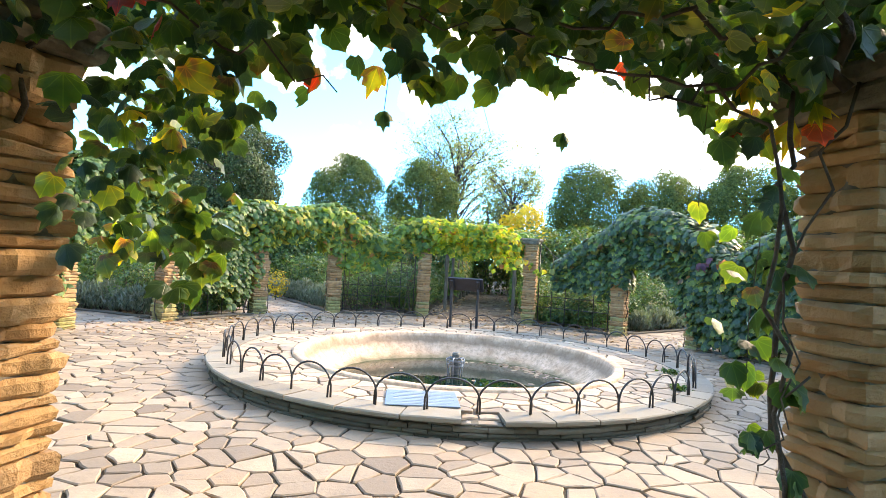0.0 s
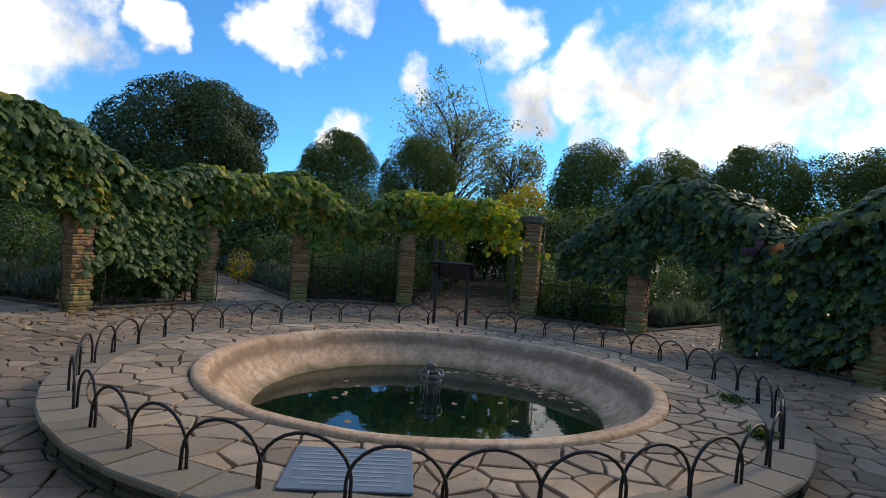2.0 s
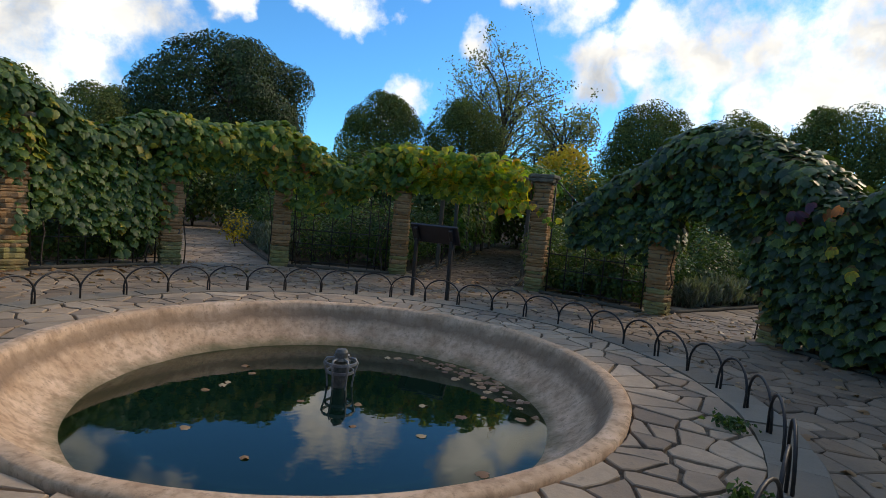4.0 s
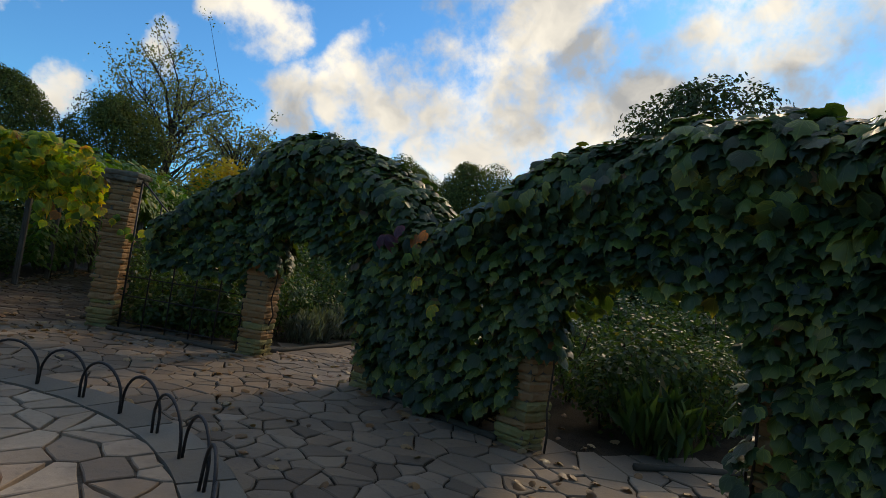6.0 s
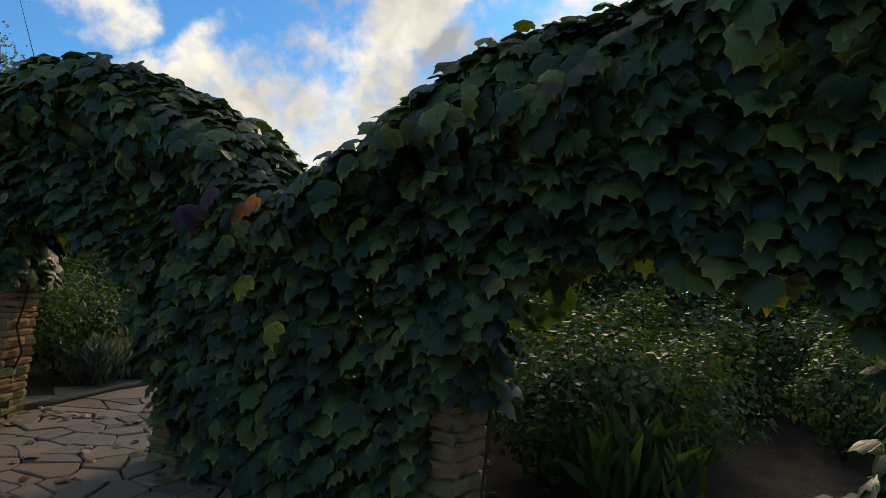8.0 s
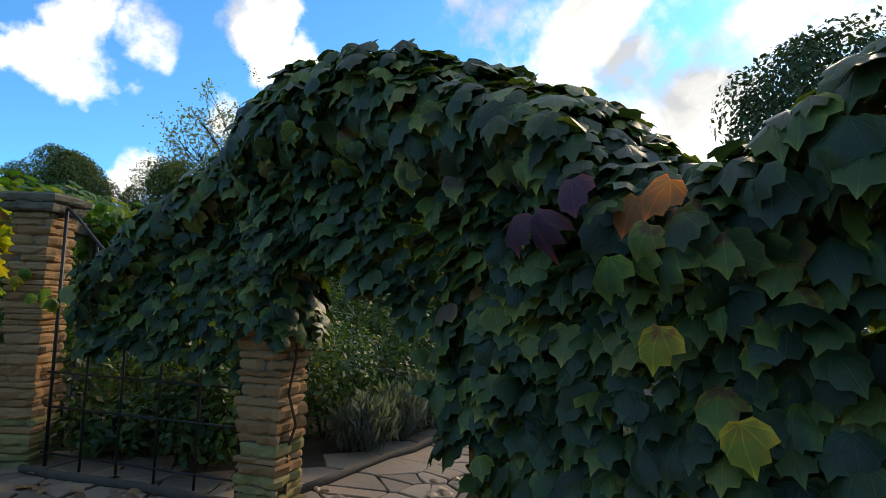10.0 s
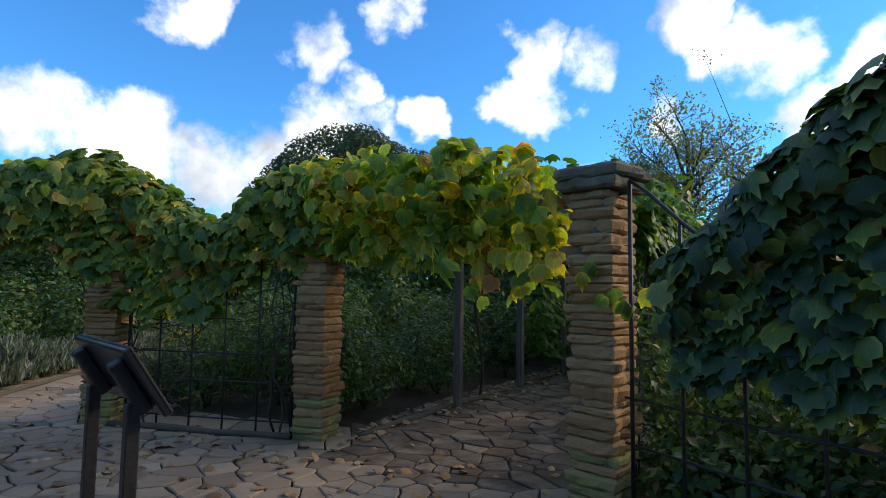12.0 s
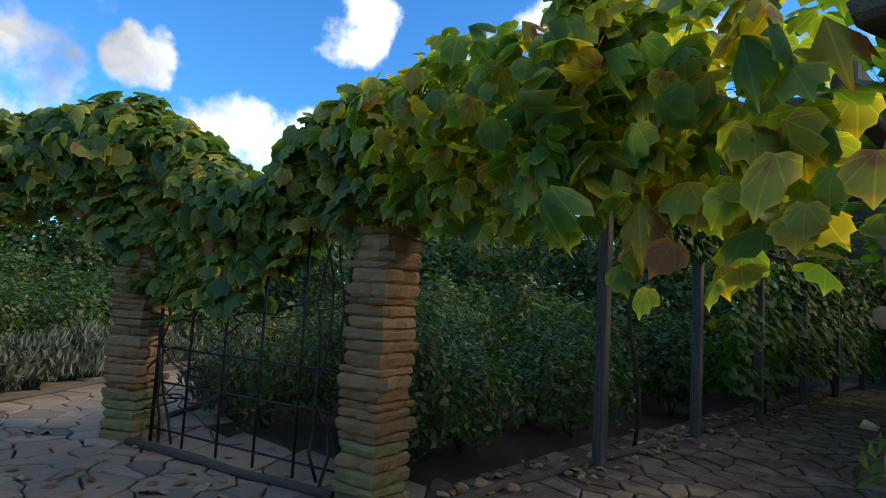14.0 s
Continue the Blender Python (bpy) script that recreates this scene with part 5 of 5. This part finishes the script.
for k in range(6):
    e = rng.uniform(0.35, 0.75)
    SHRUB_STEMS.append(mesh_of("stem", *tube([(0.03, 0, 0), (e * 0.5, rng.normal(0, 0.06), 0.4), (e, rng.normal(0, 0.1), 0.85)], [0.02, 0.014, 0.006], 5), M_BARK, True))


def shrub(x, y, r, h, material, name, label, category, leaves=900, size=(0.05, 0.10), shape=SMALL_LEAF, spiky=False, group="", flowers=0):
    th = thing(name, x, y, 0, label, category, group)
    u = rng.normal(0, 1, (leaves, 3))
    u = unit(u)
    rad = np.cbrt(rng.uniform(0.08, 1, leaves))
    lump = np.array([1 + 0.35 * noise.noise((float(a) * 1.7 + x, float(b) * 1.7 + y, float(c) * 1.7)) for a, b, c in u])
    P = u * (rad * lump)[:, None] * np.array([r, r, h * 0.5]) + np.array([0, 0, h * 0.52])
    P[:, 2] = np.abs(P[:, 2]) + 0.02
    if spiky:
        n = unit(rng.normal(0, 1, (leaves, 3)) * np.array([1, 1, 0.3]))
        tip = np.stack([P[:, 0], P[:, 1], np.full(leaves, 0.9 * r + 0.3)], 1) + rng.normal(0, 0.12, (leaves, 3))
    else:
        n = unit(u + UP * 0.7 + rng.normal(0, 0.5, (leaves, 3)))
        tip = rng.normal(0, 1, (leaves, 3)) - UP * 0.3
    tagged(part("foliage", leaf_mesh("foliage", P, n, tip, rng.uniform(*size, leaves), shape, SMALL_TRI, material), th), kind="stuff")
    for k in range(4):
        part("stem", SHRUB_STEMS[int(rng.integers(0, 6))], th, m=pose(0, 0, 0, 0, 0, rng.uniform(0, 360)) @ Matrix.Diagonal((r, r, h, 1)))
    for k in range(flowers):
        i = int(np.argsort(P[:, 2])[-1 - 9 * k])
        fp = rng.normal(0, 0.02, (14, 3))
        part("flower", leaf_mesh("flower", fp + P[i], unit(fp + UP * 0.02), rng.normal(0, 1, (14, 3)), np.full(14, 0.05), SMALL_LEAF, SMALL_TRI, M_PETAL), th, "small white rose")
    return th


def clear(x, y, pad):
    return not any(axis_strip(x, y, x0, y0, x1, y1, half + pad) for x0, y0, x1, y1, half in PATHS)


# lavender hedges along the paths
for pi in (1, 2, 3, 4):
    x0, y0, x1, y1, half = PATHS[pi]
    d = Vector((x1 - x0, y1 - y0, 0))
    ln = d.length
    d.normalize()
    for side in (-1, 1) if pi != 3 else (1,):
        s = 1.5 if pi != 2 else 2.0
        while s < ln - 0.3:
            px, py = x0 + d.x * s + d.y * side * (half + 0.62), y0 + d.y * s - d.x * side * (half + 0.62)
            if math.hypot(px - CX, py - CY) > ring_edge(px, py) + 0.55:
                shrub(px, py, rng.uniform(0.34, 0.44), rng.uniform(0.5, 0.72), M_LAVENDER, "lavender_bush", "grey-green lavender bush beside the path", "lavender", 750, (0.09, 0.2), LONG_LEAF, True, "lavender along the paths")
            s += rng.uniform(0.5, 0.75)
# rose beds and mixed shrubs behind the arches
placed = []
tries = 0
while len(placed) < 250 and tries < 12000:
    tries += 1
    ang = rng.uniform(-100, 112)
    rr = 0.6 + 8.6 * rng.random() ** 1.5 + 7.2
    x, y = ring(ang, rr)
    r = rng.uniform(0.45, 0.85)
    if math.hypot(x - CX, y - CY) < ring_edge(x, y) + r * 0.7 + 0.1 or not clear(x, y, r * 0.7 + 0.3 + (0.35 if rr < 12 and abs(ang - 6) > 14 else 0)):
        continue
    if any(math.hypot(x - a, y - b) < (r + c) * 0.52 for a, b, c in placed):
        continue
    placed.append((x, y, r))
    far = rr > 12
    h = rng.uniform(0.9, 1.5) if not far else rng.uniform(1.3, 2.0)
    shrub(x, y, r, h, M_SHRUB, "rose_bush", "leafy green rose bush in a soil bed", "shrub", 1100 if not far else 700, (0.05, 0.1) if not far else (0.08, 0.15), group="bushes in the beds", flowers=4 if 36 < ang < 66 and not far else 0)
# a hedge closes the beds
for k in range(74):
    ang = -104 + 222 * k / 73
    x, y = ring(ang, 17.6 + rng.normal(0, 0.5))
    if clear(x, y, 0.3):
        shrub(x, y, 1.15, rng.uniform(3.0, 3.9), M_SHRUB, "hedge_bush", "tall dense green hedge bush behind the beds", "hedge", 1500, (0.13, 0.24), group="hedge round the garden")
for a, b in (("A", "B"), ("E", "F"), ("G", "H"), ("L4", "Z")):
    p, q = bay(a, b, 0.3)
    outw = ((p + q) / 2 - Vector((CX, CY, 0))).normalized()
    for k in range(5):
        c = p.lerp(q, (k + 0.5) / 5) + outw * rng.uniform(0.35, 0.6)
        shrub(c.x, c.y, rng.uniform(0.28, 0.42), rng.uniform(0.5, 0.95), M_SHRUB, "low_plant", "low leafy green plant behind the trellis", "plant", 420, (0.07, 0.14), group="plants along the trellises")
# bushes close the far ends of the paths
for i in (0, 1, 2, 3, 4):
    x0, y0, x1, y1, half = PATHS[i]
    d = Vector((x1 - x0, y1 - y0, 0)).normalized()
    for s in (-1.1, 0.0, 1.1):
        shrub(x1 + d.x * (1.6 + abs(s) * 0.3) + d.y * s, y1 + d.y * (1.6 + abs(s) * 0.3) - d.x * s, 1.0, rng.uniform(3.0, 3.7), M_SHRUB, "hedge_bush", "tall dense green hedge bush at a path's end", "hedge", 1500, (0.13, 0.24), group="hedge round the garden")
# plants with names of their own
shrub(*ring(-30.0, 11.9), 0.42, 1.0, M_YELLOW, "yellow_bush", "yellow-leaved autumn bush beside the path", "shrub", 420, (0.05, 0.1))
shrub(8.15, 10.05, 0.42, 0.62, M_SHRUB, "iris_clump", "clump of long strap-shaped green leaves", "plant", 200, (0.28, 0.5), LONG_LEAF, True)
shrub(8.7, 10.9, 0.75, 1.35, M_SHRUB, "shrub", "tall leafy green shrub behind the arch", "shrub", 1800, (0.07, 0.12))
# ---- leaves on the ground and on the water ----
cnt = 800
P = []
while len(P) < cnt:
    x, y = ring(rng.uniform(-80, 110), 6.9 + rng.normal(0, 0.7) if rng.random() < 0.75 else rng.uniform(3.8, 7.2))
    if math.hypot(x - CX, y - CY) > R_KERB + 0.05:
        P.append((x, y, 0.018))
x0, y0, x1, y1, half = PATHS[0]
for _ in range(420):
    k, o = rng.uniform(0.04, 0.75), (half + 0.2) * (1 if rng.random() < 0.3 else -1) + rng.normal(0, 0.16)
    ux, uy = (x1 - x0) / math.hypot(x1 - x0, y1 - y0), (y1 - y0) / math.hypot(x1 - x0, y1 - y0)
    P.append((x0 + (x1 - x0) * k + uy * o, y0 + (y1 - y0) * k - ux * o, 0.03))
cnt = len(P)
P = np.array(P)
N = np.tile(UP, (cnt, 1)) + rng.normal(0, 0.25, (cnt, 3))
litter = new("fallen_leaves", leaf_mesh("fallen_leaves", P, N, rng.normal(0, 1, (cnt, 3)), rng.uniform(0.05, 0.12, cnt), VINE_LEAF, VINE_TRI, M_LITTER))
tagged(litter, "scattered dry brown leaves on paving and soil", "leaves", kind="stuff")
cnt = 85
ang = np.radians(rng.normal(48, 18, cnt))
rr = 1.86 - np.abs(rng.normal(0, 0.17, cnt))
P = np.stack([CX + rr * np.sin(ang), CY + rr * np.cos(ang), np.full(cnt, Z_WATER + 0.006)], 1)
P[:14, 0], P[:14, 1] = CX + rng.uniform(-1.2, 1.4, 14), CY + rng.uniform(-1.7, 0.8, 14)
floating = new("floating_leaves", leaf_mesh("floating_leaves", P, np.tile(UP, (cnt, 1)) + rng.normal(0, 0.06, (cnt, 3)), rng.normal(0, 1, (cnt, 3)), rng.uniform(0.06, 0.13, cnt), VINE_LEAF, VINE_TRI, M_LITTER))
tagged(floating, "brown leaves floating on the pool water", "leaves", kind="stuff")
for wx, wy, wr in ((2.95, 6.9, 0.06), (3.32, 8.04, 0.06)):
    cnt = 120
    P = np.stack([rng.normal(0, wr, cnt), rng.normal(0, wr, cnt), rng.uniform(0, 0.05, cnt)], 1)
    weed = thing("weed_tuft", wx, wy, Z_KERB, "small green weed growing in a paving joint", "weed")
    part("foliage", leaf_mesh("foliage", P, rng.normal(0, 1, (cnt, 3)) + UP, rng.normal(0, 1, (cnt, 3)) + UP, rng.uniform(0.03, 0.07, cnt), SMALL_LEAF, SMALL_TRI, M_SHRUB), weed)


# ---- trees ----
def tree(x, y, h, width, label, material, name="tree", leaves=46000, leaf=(0.13, 0.27), clear_h=0.06, lumps=56, flat=0.9, sparse=False):
    th = thing(name, x, y, 0, label, "tree")
    r = width * 0.56
    base_z = h * clear_h
    crown_h = h - base_z
    cz = base_z + crown_h * 0.5
    # limbs
    geo = [tube([(0, 0, -0.1), (rng.normal(0, 0.05), 0, h * 0.25), (rng.normal(0, 0.15), rng.normal(0, 0.15), h * 0.55), (rng.normal(0, 0.2), 0, h * (0.86 if sparse else 0.74))], [h * 0.028, h * 0.022, h * 0.014, h * 0.004], 9)]
    tips = []
    for k in range(46 if sparse else 9):
        a = rng.uniform(0, 2 * math.pi)
        z0 = rng.uniform(0.2, 0.7) * h
        e = r * (rng.uniform(0.6, 0.95) if sparse else rng.uniform(0.35, 0.6))
        z1 = min(z0 + h * rng.uniform(0.12, 0.35), h * (0.97 if sparse else 0.72))
        mid = (e * 0.5 * math.cos(a + 0.2), e * 0.5 * math.sin(a + 0.2), z0 + (z1 - z0) * 0.6)
        end = (e * math.cos(a), e * math.sin(a), z1)
        geo.append(tube([(0, 0, z0), mid, end], [h * 0.007, h * 0.004, h * 0.0012], 6))
        tips.append(end)
        if sparse:
            for _ in range(7):
                q0 = Vector(mid).lerp(Vector(end), rng.uniform(0, 0.9))
                q1 = q0 + Vector((rng.normal(0, r * 0.22), rng.normal(0, r * 0.22), abs(rng.normal(0.1, r * 0.25))))
                geo.append(tube([q0, q1], [h * 0.002, h * 0.0007], 5))
                tips.append(tuple(q1))
    part("trunk", mesh_of("trunk", *join_geo(geo), M_BARK, True), th, "brown trunk and spreading limbs")
    if sparse:
        tp = np.array(tips)
        idx = rng.integers(0, len(tp), leaves)
        P = tp[idx] + rng.normal(0, r * 0.07, (leaves, 3))
        n = rng.normal(0, 1, (leaves, 3)) + UP * 0.4
    else:
        c = unit(rng.normal(0, 1, (lumps, 3)))
        shell = rng.uniform(0.65, 1.0, lumps)[:, None]
        cr = rng.uniform(0.24, 0.5, lumps)
        cen = c * shell * (1 - cr)[:, None] * np.array([r, r, crown_h * 0.5 * flat]) + np.array([0, 0, cz])
        idx = rng.integers(0, lumps, leaves)
        u = unit(rng.normal(0, 1, (leaves, 3)) + c[idx] * 0.9 + UP * 0.3)
        s = np.where(rng.random(leaves) < 0.7, rng.uniform(0.78, 1.02, leaves), rng.uniform(0.2, 0.8, leaves))
        P = cen[idx] + u * (cr[idx] * s)[:, None] * np.array([r, r, max(crown_h * 0.5, r * 0.8)])
        n = u + rng.normal(0, 0.45, (leaves, 3))
    tip = rng.normal(0, 1, (leaves, 3)) - UP * 0.6
    crown = part("crown", leaf_mesh("crown", P, n, tip, rng.uniform(*leaf, leaves), SMALL_LEAF, SMALL_TRI, material), th)
    tagged(crown, kind="stuff")
    return th


TL = "clipped round-topped dark green evergreen tree beyond the garden"
tree(-17.0, 40.0, 12.9, 11.5, "large dark green oak tree beyond the garden", M_OAK, leaves=64000, lumps=46, leaf=(0.13, 0.27), clear_h=0.1)
tree(-11.5, 61.5, 14.0, 10.0, TL, M_TREE)
tree(-3.0, 61.0, 14.0, 8.8, TL, M_TREE)
tree(0.9, 72.0, 20.2, 12.5, "tall thin-leaved tree with bare branches against the sky", M_PALE, leaves=9000, leaf=(0.2, 0.4), sparse=True)
tree(7.2, 64.0, 14.2, 7.0, "thin-leaved tree with bare branches against the sky", M_PALE, leaves=4500, leaf=(0.2, 0.4), sparse=True)
tree(4.7, 34.2, 6.1, 3.4, "yellow autumn tree beyond the garden", M_YELLOW, leaves=3600)
tree(4.6, 62.0, 11.0, 6.0, "pale green tree beyond the garden", M_PALE, leaves=3000)
tree(15.0, 60.0, 14.4, 9.6, TL, M_TREE)
tree(22.5, 58.5, 14.0, 9.0, TL, M_TREE)
tree(29.5, 55.0, 14.4, 9.0, TL, M_TREE)
tree(36.5, 53.0, 14.0, 9.6, TL, M_TREE)
tree(40.0, 45.0, 14.0, 10.0, TL, M_TREE)
tree(27.5, 27.0, 15.8, 9.0, "tall airy dark green tree beyond the arches", M_OAK, leaves=12000, leaf=(0.16, 0.36), lumps=40)
tree(24.0, 13.5, 11.0, 7.5, "airy green tree beyond the arches", M_TREE, leaves=9000, leaf=(0.14, 0.32), lumps=38)
tree(-34.0, 50.0, 10.5, 9.0, "green tree beyond the garden", M_TREE)
tree(-27.0, 56.0, 10.0, 9.0, "green tree beyond the garden", M_TREE)
tree(-38.0, 24.0, 12.8, 11.0, "pale leafed tree beyond the garden", M_PALE, leaves=5000, lumps=34)
tree(-30.0, 14.0, 8.0, 9.0, TL, M_TREE, leaves=24000)
tree(-24.0, 30.0, 7.5, 8.0, TL, M_TREE, leaves=24000)
tree(-22.0, 64.0, 17.0, 3.0, "slender upright poplar beyond the garden", M_OAK, leaves=1800, clear_h=0.1)
for k in range(26):
    deg = -100 + 212 * k / 25
    x, y = ring(deg, rng.uniform(27, 33))
    tree(x, y, rng.uniform(3.6, 4.8), rng.uniform(6.5, 8.5), "dense green hedge shrub closing the garden", M_TREE, "hedge_tree", leaves=2200, leaf=(0.2, 0.4), clear_h=0.02, lumps=20)
for k in range(12):
    deg = 118 + 136 * k / 11
    x, y = ring(deg, rng.uniform(20, 24))
    tree(x, y, rng.uniform(6, 9), rng.uniform(7, 9), "green tree behind the entrance", M_TREE, leaves=2200, clear_h=0.05)
